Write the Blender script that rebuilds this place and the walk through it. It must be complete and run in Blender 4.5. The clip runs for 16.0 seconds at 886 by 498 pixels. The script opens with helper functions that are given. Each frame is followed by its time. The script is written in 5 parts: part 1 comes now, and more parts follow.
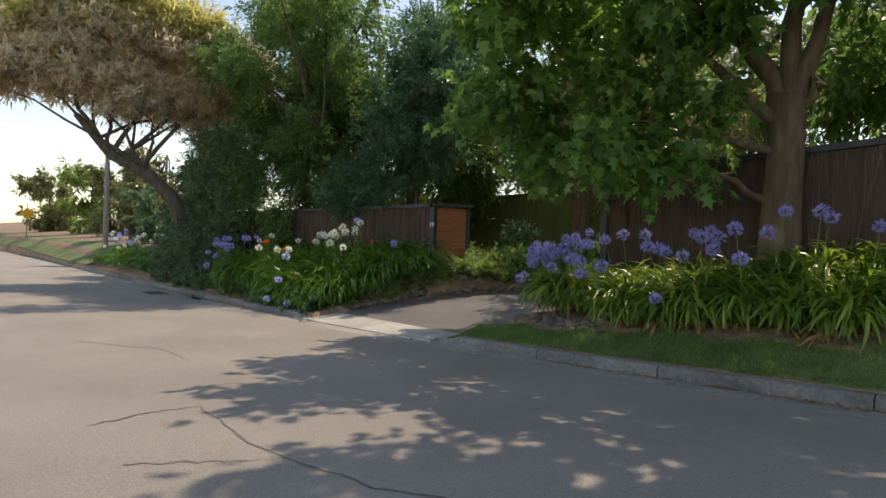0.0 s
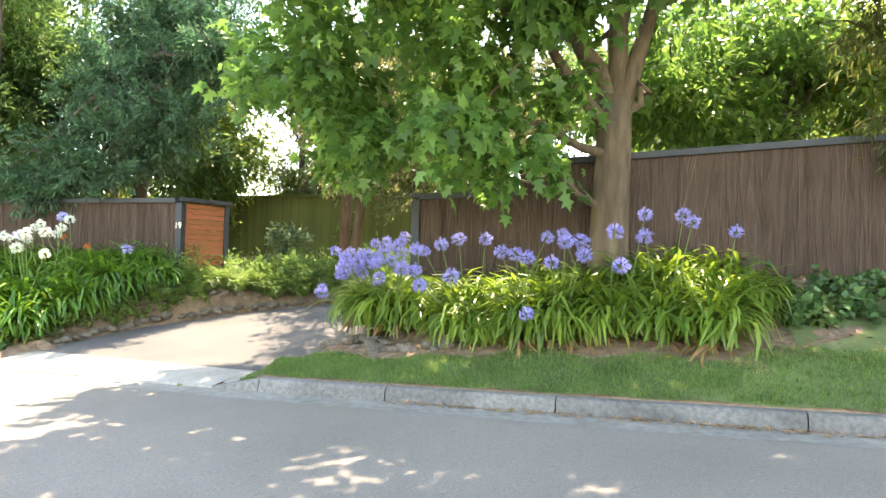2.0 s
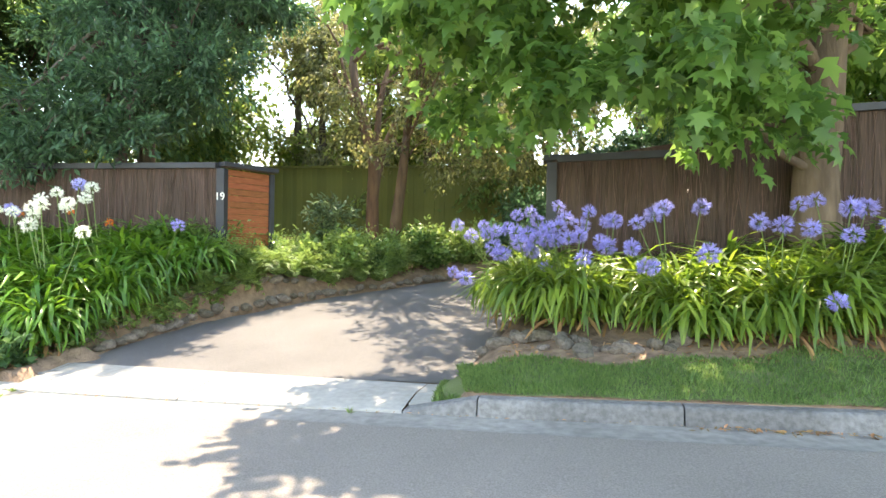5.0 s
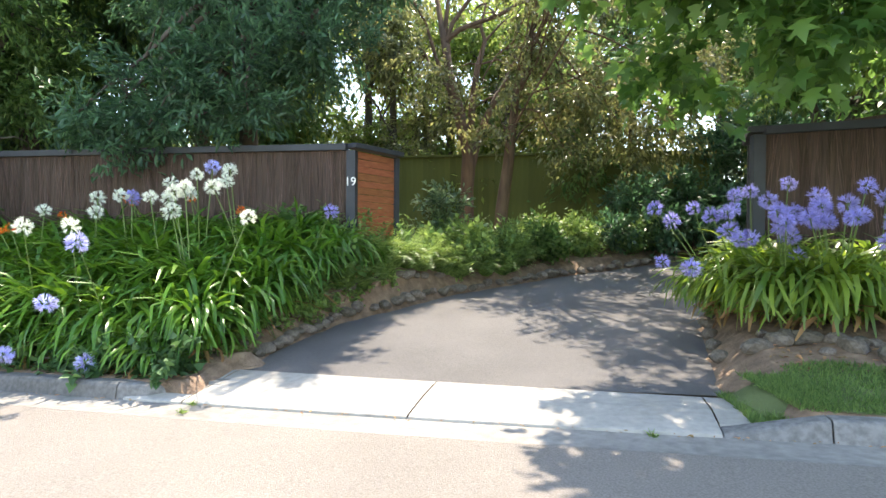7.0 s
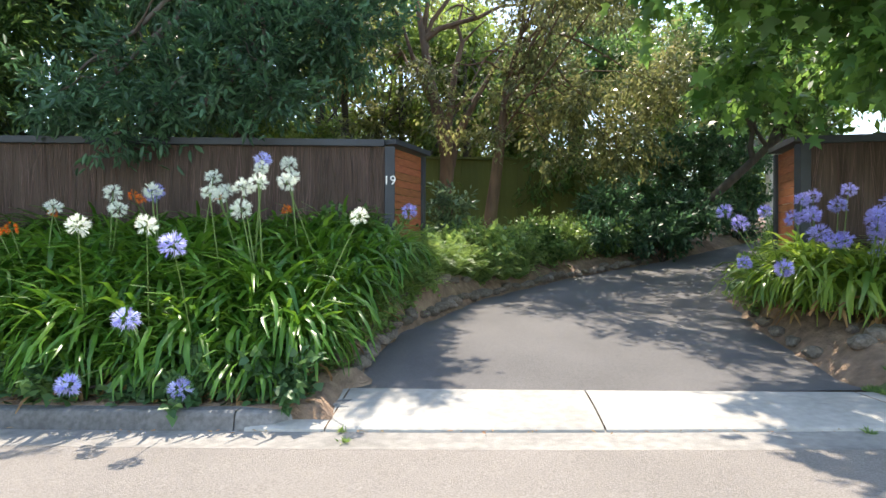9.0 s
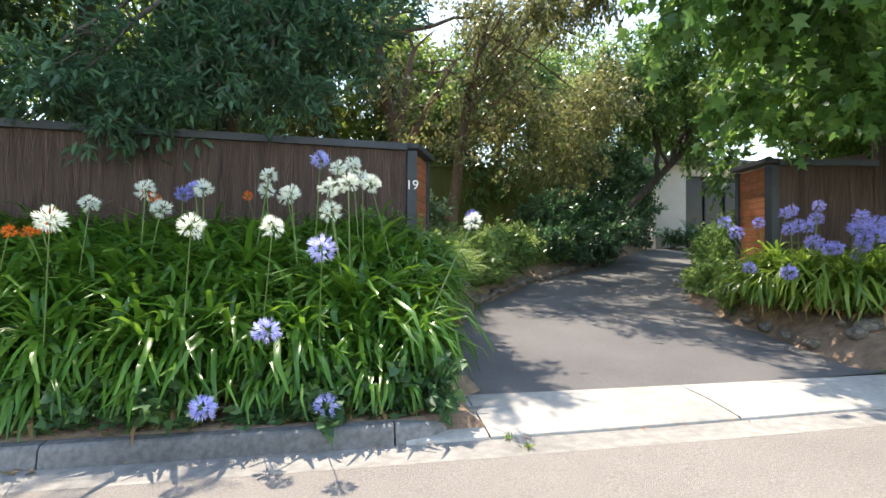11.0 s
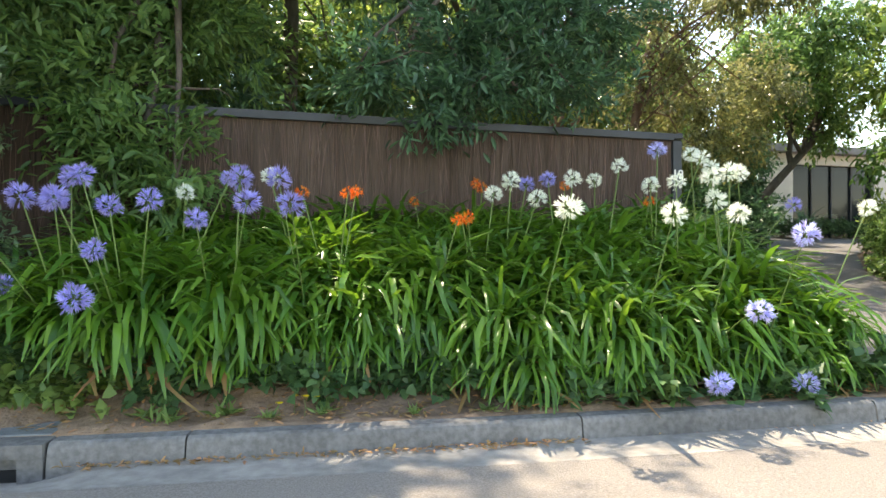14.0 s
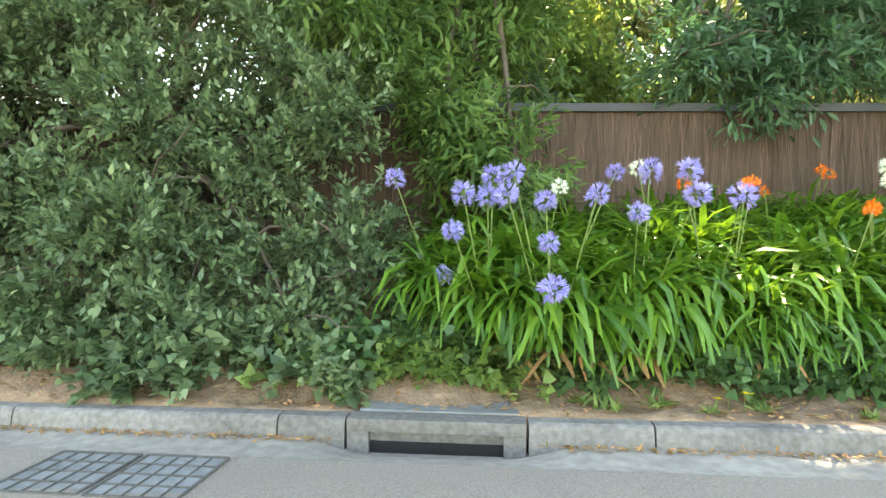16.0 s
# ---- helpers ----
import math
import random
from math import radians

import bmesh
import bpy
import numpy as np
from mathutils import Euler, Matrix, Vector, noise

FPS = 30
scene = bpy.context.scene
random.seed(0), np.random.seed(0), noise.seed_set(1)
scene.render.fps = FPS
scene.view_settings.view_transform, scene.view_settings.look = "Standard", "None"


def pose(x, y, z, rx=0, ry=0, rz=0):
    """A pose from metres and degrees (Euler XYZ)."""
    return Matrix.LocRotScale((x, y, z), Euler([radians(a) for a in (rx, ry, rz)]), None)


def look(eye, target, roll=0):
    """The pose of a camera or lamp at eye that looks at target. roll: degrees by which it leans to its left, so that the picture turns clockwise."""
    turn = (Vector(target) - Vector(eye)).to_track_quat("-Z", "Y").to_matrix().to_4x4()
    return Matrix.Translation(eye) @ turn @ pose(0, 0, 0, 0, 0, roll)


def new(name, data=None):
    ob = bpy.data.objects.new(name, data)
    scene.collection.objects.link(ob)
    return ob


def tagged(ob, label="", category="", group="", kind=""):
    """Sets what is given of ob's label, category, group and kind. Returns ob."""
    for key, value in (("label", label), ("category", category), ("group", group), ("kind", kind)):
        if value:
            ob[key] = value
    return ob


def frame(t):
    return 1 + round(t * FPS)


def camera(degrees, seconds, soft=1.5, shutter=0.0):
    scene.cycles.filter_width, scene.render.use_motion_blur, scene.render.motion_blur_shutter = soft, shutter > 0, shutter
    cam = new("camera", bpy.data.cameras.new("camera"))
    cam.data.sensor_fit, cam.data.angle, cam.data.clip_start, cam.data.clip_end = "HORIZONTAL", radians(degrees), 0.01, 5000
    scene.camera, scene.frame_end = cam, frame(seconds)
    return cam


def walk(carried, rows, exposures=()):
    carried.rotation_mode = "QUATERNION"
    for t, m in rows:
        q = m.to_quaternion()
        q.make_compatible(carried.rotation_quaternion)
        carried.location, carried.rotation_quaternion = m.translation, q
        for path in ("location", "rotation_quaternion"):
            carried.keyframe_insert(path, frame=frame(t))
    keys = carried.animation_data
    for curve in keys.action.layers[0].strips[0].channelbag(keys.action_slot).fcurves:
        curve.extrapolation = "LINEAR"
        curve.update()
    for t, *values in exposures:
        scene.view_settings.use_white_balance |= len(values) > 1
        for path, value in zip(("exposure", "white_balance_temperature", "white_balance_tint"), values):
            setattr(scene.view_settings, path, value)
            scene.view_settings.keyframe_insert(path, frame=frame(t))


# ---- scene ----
cam = camera(75.5, 16.0, soft=1.5)

EXPOSURES = [(0, 0.72, 8900, 15), (0.5, 1.38, 9000, 15), (1.0, 2.05, 9300, 14), (1.5, 2.7, 9500, 13), (2.5, 3.02, 9700, 13), (4.0, 2.98, 9500, 13), (6.5, 2.38, 8100, 12), (8.0, 2.02, 7700, 12),
             (9.0, 1.87, 7600, 12), (12.5, 1.95, 7900, 13), (14.0, 2.22, 8900, 12), (15.0, 2.7, 10600, 10), (16.0, 3.25, 10800, 8)]
PATH = [
    (0, (0.465, -0.62, 1.39), (-0.875, 0.865, 1.387), 1.7),
    (0.5, (-0.058, -0.35, 1.347), (-1.077, 1.37, 1.383), 1.5),
    (1, (-0.58, -0.1, 1.32), (-1.386, 1.729, 1.389), 1.4),
    (1.5, (-1.15, 0.162, 1.33), (-1.783, 2.058, 1.404), 1.5),
    (2, (-1.688, 0.428, 1.319), (-2.185, 2.365, 1.378), 1.5),
    (2.5, (-2.259, 0.69, 1.328), (-2.625, 2.656, 1.347), 1.5),
    (3, (-2.772, 0.891, 1.311), (-3.057, 2.87, 1.296), 1.4),
    (3.5, (-3.323, 1.123, 1.276), (-3.544, 3.111, 1.262), 1.4),
    (4, (-3.827, 1.244, 1.271), (-4.042, 3.232, 1.266), 1.4),
    (4.2, (-4.014, 1.268, 1.291), (-4.25, 3.254, 1.28), 1.3),
    (6.3, (-6.124, 2.031, 1.124), (-6.412, 4.01, 1.121), 0.5),
    (6.5, (-6.317, 2.079, 1.144), (-6.619, 4.056, 1.139), 0.4),
    (7, (-6.895, 2.192, 1.099), (-7.214, 4.166, 1.083), 0.4),
    (7.5, (-7.457, 2.247, 1.065), (-7.726, 4.229, 1.035), 0.4),
    (8, (-7.975, 2.333, 1.05), (-8.153, 4.325, 1.021), 0.4),
    (8.5, (-8.52, 2.362, 1.049), (-8.573, 4.361, 1.033), 0.3),
    (9, (-9.045, 2.398, 1.063), (-8.971, 4.396, 1.066), 0.2),
    (9.2, (-9.282, 2.412, 1.06), (-9.143, 4.407, 1.068), 0.6),
    (11.3, (-11.448, 2.795, 1.03), (-10.846, 4.702, 1.063), 0.2),
    (11.5, (-11.667, 2.846, 0.995), (-11.038, 4.744, 1.03), 0.2),
    (12, (-12.227, 2.942, 0.999), (-11.569, 4.83, 1.029), 0.2),
    (12.5, (-12.774, 3.04, 0.99), (-12.089, 4.919, 1.019), 0.2),
    (13, (-13.298, 3.161, 0.997), (-12.609, 5.039, 1.015), 0.2),
    (13.5, (-13.796, 3.2, 0.986), (-13.19, 5.106, 0.994), 0.1),
    (14, (-14.3, 3.322, 0.985), (-13.821, 5.264, 0.984), 0.1),
    (14.5, (-14.761, 3.34, 1.002), (-14.395, 5.306, 0.988), -0.0),
    (15, (-15.231, 3.4, 0.995), (-14.992, 5.385, 0.967), -0.0),
    (15.5, (-15.723, 3.503, 1.003), (-15.594, 5.498, 0.966), -0.0),
    (16, (-16.249, 3.543, 0.997), (-16.252, 5.543, 0.964), -0.0),
]
walk(cam, [(t, look(eye, target, roll)) for t, eye, target, roll in PATH], EXPOSURES)

# ---- world and sun ----
SUN_EL, SUN_AZ = radians(60), radians(4)      # azimuth from +y towards -x
world = bpy.data.worlds.new("sky")
scene.world = world
world.use_nodes = True
wn = world.node_tree.nodes
sky = wn.new("ShaderNodeTexSky")
sky.sky_type = "NISHITA"
sky.sun_disc = False
sky.dust_density, sky.ozone_density = 0.3, 1.0
sky.sun_elevation = SUN_EL
sky.sun_rotation = -SUN_AZ
world.node_tree.links.new(sky.outputs[0], wn["Background"].inputs[0])
wn["Background"].inputs[1].default_value = 0.15
sun_data = bpy.data.lights.new("sun", "SUN")
sun_data.energy, sun_data.angle, sun_data.color = 2.2, radians(0.6), (1.0, 0.975, 0.93)
sun = new("sun", sun_data)
sun_dir = Vector((-math.sin(SUN_AZ) * math.cos(SUN_EL), math.cos(SUN_AZ) * math.cos(SUN_EL), math.sin(SUN_EL)))
sun.matrix_world = look(sun_dir * 60, (0, 0, 0))

# ---- materials ----
rng = np.random.default_rng(7)


def material(name, base, second=None, scale=6.0, detail=4.0, rough=0.8, bump=0.0, bump_scale=60.0, per_piece=0.0, metal=0.0,
             translucent=0.0, stains=0.0, stain_scale=0.6, island=0.0, spec=0.5, stretch=(1, 1, 1), third=None):
    """A procedural surface: two tones by noise, large stains, fine bump, and a shift from piece to piece."""
    m = bpy.data.materials.new(name)
    m.use_nodes = True
    nt = m.node_tree
    n, l = nt.nodes, nt.links
    p = n["Principled BSDF"]
    p.inputs["Roughness"].default_value = rough
    p.inputs["Metallic"].default_value = metal
    p.inputs["Specular IOR Level"].default_value = spec
    co = n.new("ShaderNodeTexCoord")
    mp = n.new("ShaderNodeMapping")
    mp.inputs["Scale"].default_value = stretch
    l.new(co.outputs["Object"], mp.inputs["Vector"])
    no = n.new("ShaderNodeTexNoise")
    no.inputs["Scale"].default_value, no.inputs["Detail"].default_value = scale, detail
    l.new(mp.outputs[0], no.inputs["Vector"])
    ramp = n.new("ShaderNodeValToRGB")
    ramp.color_ramp.elements[0].position, ramp.color_ramp.elements[1].position = 0.35, 0.66
    ramp.color_ramp.elements[0].color = (*(second or base), 1)
    ramp.color_ramp.elements[1].color = (*base, 1)
    if third:
        e = ramp.color_ramp.elements.new(0.82)
        e.color = (*third, 1)
    l.new(no.outputs["Fac"], ramp.inputs[0])
    out = ramp.outputs[0]
    if stains:
        big = n.new("ShaderNodeTexNoise")
        big.inputs["Scale"].default_value, big.inputs["Detail"].default_value = stain_scale, 5.0
        l.new(mp.outputs[0], big.inputs["Vector"])
        mr = n.new("ShaderNodeMapRange")
        mr.inputs[1].default_value, mr.inputs[2].default_value = 0.3, 0.7
        mr.inputs[3].default_value, mr.inputs[4].default_value = 1 - stains, 1 + stains
        l.new(big.outputs["Fac"], mr.inputs[0])
        mul = n.new("ShaderNodeVectorMath")
        mul.operation = "SCALE"
        l.new(out, mul.inputs[0])
        l.new(mr.outputs[0], mul.inputs["Scale"])
        out = mul.outputs[0]
    if per_piece or island:
        src = n.new("ShaderNodeObjectInfo").outputs["Random"] if per_piece else n.new("ShaderNodeNewGeometry").outputs["Random Per Island"]
        k = per_piece or island
        mr = n.new("ShaderNodeMapRange")
        mr.inputs[3].default_value, mr.inputs[4].default_value = 1 - k, 1 + k
        l.new(src, mr.inputs[0])
        hsv = n.new("ShaderNodeHueSaturation")
        l.new(mr.outputs[0], hsv.inputs["Value"])
        mh = n.new("ShaderNodeMapRange")
        mh.inputs[3].default_value, mh.inputs[4].default_value = 0.5 + 0.05 * k, 0.5 - 0.05 * k
        l.new(src, mh.inputs[0])
        l.new(mh.outputs[0], hsv.inputs["Hue"])
        l.new(out, hsv.inputs["Color"])
        out = hsv.outputs[0]
    l.new(out, p.inputs["Base Color"])
    if bump:
        fine = n.new("ShaderNodeTexNoise")
        fine.inputs["Scale"].default_value, fine.inputs["Detail"].default_value = bump_scale, 3.0
        l.new(mp.outputs[0], fine.inputs["Vector"])
        b = n.new("ShaderNodeBump")
        b.inputs["Strength"].default_value, b.inputs["Distance"].default_value = bump, 0.02
        l.new(fine.outputs["Fac"], b.inputs["Height"])
        l.new(b.outputs[0], p.inputs["Normal"])
    if translucent:
        tr = n.new("ShaderNodeBsdfTranslucent")
        hs = n.new("ShaderNodeHueSaturation")
        hs.inputs["Hue"].default_value, hs.inputs["Saturation"].default_value, hs.inputs["Value"].default_value = 0.475, 1.05, 1.9
        l.new(out, hs.inputs["Color"])
        l.new(hs.outputs[0], tr.inputs["Color"])
        mx = n.new("ShaderNodeMixShader")
        mx.inputs[0].default_value = translucent
        l.new(p.outputs[0], mx.inputs[1])
        l.new(tr.outputs[0], mx.inputs[2])
        l.new(mx.outputs[0], n["Material Output"].inputs["Surface"])
    return m


M = {
    "road": material("worn_asphalt", (0.385, 0.345, 0.31), (0.26, 0.232, 0.206), 90, 8, 0.92, 0.8, 160, stains=0.12, stain_scale=0.5),
    "drive": material("drive_asphalt", (0.17, 0.16, 0.155), (0.125, 0.12, 0.118), 60, 6, 0.9, 0.5, 150, stains=0.16, stain_scale=0.7),
    "concrete": material("pale_concrete", (0.47, 0.445, 0.40), (0.38, 0.36, 0.325), 14, 8, 0.9, 0.25, 90, stains=0.18, stain_scale=1.3, per_piece=0.08),
    "kerb": material("kerb_concrete", (0.225, 0.22, 0.214), (0.145, 0.142, 0.137), 24, 12, 0.9, 0.35, 70, stains=0.32, stain_scale=1.3, per_piece=0.12),
    "gutter": material("gutter_concrete", (0.35, 0.33, 0.3), (0.25, 0.235, 0.215), 12, 9, 0.9, 0.3, 80, stains=0.18, stain_scale=1.1),
    "dirt": material("leaf_strewn_soil", (0.32, 0.215, 0.145), (0.19, 0.125, 0.085), 9, 10, 0.95, 0.9, 35, stains=0.25, stain_scale=0.9, third=(0.43, 0.32, 0.215)),
    "turf": material("lawn_soil", (0.16, 0.2, 0.075), (0.115, 0.15, 0.055), 2.2, 8, 0.95, 0.6, 60, stains=0.25, stain_scale=0.8, third=(0.34, 0.28, 0.16)),
    "blade": material("grass_blade", (0.15, 0.255, 0.078), (0.105, 0.195, 0.055), 1.6, 4, 0.7, island=0.35, translucent=0.35, third=(0.36, 0.31, 0.16)),
    "brush": material("brush_twigs", (0.165, 0.112, 0.089), (0.105, 0.068, 0.053), 5, 5, 0.95, island=0.42, stretch=(2.2, 2.2, 0.35), stains=0.2, stain_scale=0.5, third=(0.225, 0.168, 0.138)),
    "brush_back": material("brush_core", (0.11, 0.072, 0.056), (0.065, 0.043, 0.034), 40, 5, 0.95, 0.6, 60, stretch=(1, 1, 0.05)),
    "charcoal": material("charcoal_paint", (0.045, 0.052, 0.062), (0.035, 0.04, 0.048), 5, 5, 0.6, 0.1, 50, stains=0.12),
    "cedar": material("red_cedar", (0.4, 0.135, 0.055), (0.28, 0.085, 0.035), 7, 6, 0.6, 0.15, 40, per_piece=0.16, stretch=(1, 1, 6)),
    "white_paint": material("white_render", (0.78, 0.76, 0.72), (0.72, 0.70, 0.66), 3, 5, 0.85, 0.1, 50, stains=0.05),
    "stone": material("field_stone", (0.25, 0.21, 0.17), (0.14, 0.115, 0.095), 7, 8, 0.95, 0.7, 22, per_piece=0.25, third=(0.30, 0.28, 0.24)),
    "strap": material("strap_leaf", (0.1, 0.245, 0.034), (0.062, 0.175, 0.024), 2.2, 3, 0.3, island=0.42, translucent=0.3, spec=0.5),
    "bank_strap": material("bank_strap_leaf", (0.17, 0.28, 0.05), (0.11, 0.21, 0.036), 2.2, 3, 0.32, island=0.4, translucent=0.4, spec=0.55, third=(0.25, 0.3, 0.065)),
    "dead_strap": material("dry_strap_leaf", (0.38, 0.25, 0.10), (0.26, 0.14, 0.06), 4, 3, 0.8, island=0.3, translucent=0.2),
    "stalk": material("flower_stalk", (0.16, 0.24, 0.07), (0.12, 0.19, 0.05), 8, 3, 0.5),
    "violet": material("violet_petals", (0.45, 0.41, 0.70), (0.29, 0.255, 0.57), 14, 3, 0.6, translucent=0.3, island=0.25),
    "cream": material("cream_petals", (0.80, 0.81, 0.77), (0.68, 0.72, 0.62), 12, 3, 0.6, translucent=0.25, island=0.12),
    "mixed": material("pale_violet_petals", (0.62, 0.61, 0.80), (0.38, 0.36, 0.70), 22, 3, 0.6, translucent=0.3, island=0.3),
    "orange": material("orange_petals", (0.8, 0.27, 0.03), (0.68, 0.18, 0.02), 12, 3, 0.6, translucent=0.25, island=0.2),
    "yellow": material("yellow_petals", (0.85, 0.62, 0.02), (0.75, 0.5, 0.02), 12, 3, 0.6),
    "maple": material("maple_leaf", (0.115, 0.24, 0.062), (0.08, 0.185, 0.048), 0.9, 3, 0.42, island=0.38, translucent=0.48),
    "dark_leaf": material("dark_evergreen_leaf", (0.085, 0.18, 0.105), (0.055, 0.125, 0.065), 0.9, 3, 0.42, spec=0.5, island=0.4, translucent=0.36),
    "shrub_leaf": material("grey_green_leaf", (0.15, 0.235, 0.125), (0.09, 0.16, 0.08), 2.5, 4, 0.42, spec=0.5, island=0.5, translucent=0.25, third=(0.22, 0.22, 0.1)),
    "mid_leaf": material("mid_green_leaf", (0.125, 0.235, 0.078), (0.085, 0.175, 0.055), 0.9, 3, 0.44, spec=0.45, island=0.42, translucent=0.46),
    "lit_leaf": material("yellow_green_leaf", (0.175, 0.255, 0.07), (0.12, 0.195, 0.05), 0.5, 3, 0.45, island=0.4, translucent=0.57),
    "olive_leaf": material("olive_leaf", (0.19, 0.21, 0.085), (0.115, 0.14, 0.06), 0.8, 3, 0.32, island=0.5, translucent=0.42, third=(0.27, 0.2, 0.085)),
    "conifer": material("cypress_needles", (0.1, 0.13, 0.04), (0.065, 0.095, 0.03), 0.9, 3, 0.6, island=0.4, translucent=0.38),
    "tea": material("tea_tree_needles", (0.62, 0.57, 0.42), (0.5, 0.45, 0.34), 0.5, 3, 0.8, island=0.3, translucent=0.6, third=(0.34, 0.34, 0.14)),
    "tea_top": material("tea_tree_fresh_needles", (0.48, 0.5, 0.19), (0.4, 0.4, 0.17), 0.6, 3, 0.7, island=0.3, translucent=0.5),
    "ivy": material("ivy_leaf", (0.075, 0.17, 0.06), (0.05, 0.125, 0.045), 1.5, 3, 0.5, island=0.4, translucent=0.2, third=(0.13, 0.2, 0.035)),
    "fern": material("fern_frond", (0.2, 0.32, 0.1), (0.135, 0.235, 0.07), 1.5, 3, 0.45, island=0.35, translucent=0.38),
    "bark": material("maple_bark", (0.20, 0.145, 0.10), (0.115, 0.08, 0.055), 8, 9, 0.95, 1.0, 28, stretch=(1, 1, 0.25), stains=0.2, stain_scale=2),
    "red_bark": material("stringy_bark", (0.215, 0.135, 0.09), (0.12, 0.078, 0.055), 9, 8, 0.95, 1.0, 30, stretch=(1, 1, 0.2)),
    "grey_bark": material("grey_bark", (0.15, 0.122, 0.098), (0.08, 0.065, 0.053), 7, 8, 0.95, 0.9, 26, stretch=(1, 1, 0.3)),
    "litter": material("dry_leaf_litter", (0.48, 0.28, 0.12), (0.3, 0.165, 0.07), 9, 4, 0.85, island=0.45),
    "back_fence": material("green_paling", (0.15, 0.17, 0.045), (0.1, 0.12, 0.03), 3, 6, 0.85, 0.3, 30, per_piece=0.12, stretch=(1, 1, 0.2)),
    "glass": material("dark_window_glass", (0.02, 0.025, 0.03), None, 2, 2, 0.12, spec=0.2),
    "steel": material("galvanised_grate", (0.15, 0.147, 0.14), (0.1, 0.098, 0.094), 20, 5, 0.7, 0.3, 60, metal=0.2),
    "black": material("inlet_shade_black", (0.012, 0.012, 0.012), None, 4, 2, 0.95),
    "slate": material("pit_cover_concrete", (0.25, 0.27, 0.28), (0.18, 0.20, 0.21), 11, 8, 0.85, 0.3, 60, stains=0.15),
    "roof": material("roof_metal", (0.20, 0.20, 0.21), (0.16, 0.16, 0.17), 5, 4, 0.5),
    "pole": material("weathered_pole", (0.34, 0.31, 0.28), (0.24, 0.22, 0.20), 5, 6, 0.9, 0.4, 30, stretch=(1, 1, 0.2)),
    "sign": material("yellow_sign", (0.80, 0.42, 0.02), (0.7, 0.36, 0.02), 5, 3, 0.5),
    "car_paint": material("white_car_paint", (0.75, 0.75, 0.76), (0.7, 0.7, 0.71), 3, 2, 0.25),
    "tyre": material("tyre_rubber", (0.03, 0.03, 0.03), (0.022, 0.022, 0.022), 20, 3, 0.85),
    "digit": material("silver_digit", (0.72, 0.72, 0.70), (0.66, 0.66, 0.64), 20, 3, 0.35, metal=0.3),
    "tar": material("crack_sealant", (0.17, 0.16, 0.15), (0.1, 0.095, 0.09), 20, 4, 0.85),
}


# ---- mesh helpers ----
def mesh_of(name, verts, faces, mats, index=None, smooth=False):
    verts = np.asarray(verts, dtype=np.float32).reshape(-1, 3)
    me = bpy.data.meshes.new(name)
    groups = faces if isinstance(faces, list) and faces and isinstance(faces[0], np.ndarray) else None
    if groups is None:
        me.from_pydata([tuple(v) for v in verts.tolist()], [], [tuple(f) for f in faces])
    else:
        me.vertices.add(len(verts))
        me.vertices.foreach_set("co", verts.ravel())
        loops = np.concatenate([f.ravel() for f in groups]).astype(np.int32)
        sizes = np.concatenate([np.full(len(f), f.shape[1], np.int32) for f in groups])
        starts = np.concatenate([[0], np.cumsum(sizes)[:-1]]).astype(np.int32)
        me.loops.add(len(loops))
        me.loops.foreach_set("vertex_index", loops)
        me.polygons.add(len(sizes))
        me.polygons.foreach_set("loop_start", starts)
        me.polygons.foreach_set("loop_total", sizes)
        me.update(calc_edges=True)
    for mt in mats if isinstance(mats, (list, tuple)) else [mats]:
        me.materials.append(mt)
    if index is not None:
        me.polygons.foreach_set("material_index", np.asarray(index, np.int32))
    if smooth:
        me.polygons.foreach_set("use_smooth", np.ones(len(me.polygons), bool))
    me.validate()
    me.update()
    return me


def thing(name, label, category, at=(0, 0, 0), group="", kind=""):
    ob = new(name)
    ob.location = at
    ob.empty_display_size = 0.1
    return tagged(ob, label, category, group, kind)


def part_me(name, me, parent, label="", loc=None):
    """Links a mesh as a part; world coordinates are kept when loc is None and the parent stands elsewhere."""
    ob = new(name, me)
    ob.parent = parent
    if loc is not None:
        ob.location = loc
    if label:
        ob["label"] = label
    return ob


def box(w, d, h, bevel=0.0, mat=None, name="box", at=(0, 0, 0), rz=0.0, rx=0.0, ry=0.0):
    bm = bmesh.new()
    bmesh.ops.create_cube(bm, size=1)
    bmesh.ops.scale(bm, vec=(w, d, h), verts=bm.verts)
    if bevel:
        bmesh.ops.bevel(bm, geom=bm.edges[:], offset=bevel, segments=2, profile=0.7, affect="EDGES")
    bmesh.ops.transform(bm, matrix=pose(*at, rx, ry, rz), verts=bm.verts)
    me = bpy.data.meshes.new(name)
    bm.to_mesh(me)
    bm.free()
    me.materials.append(mat)
    return me


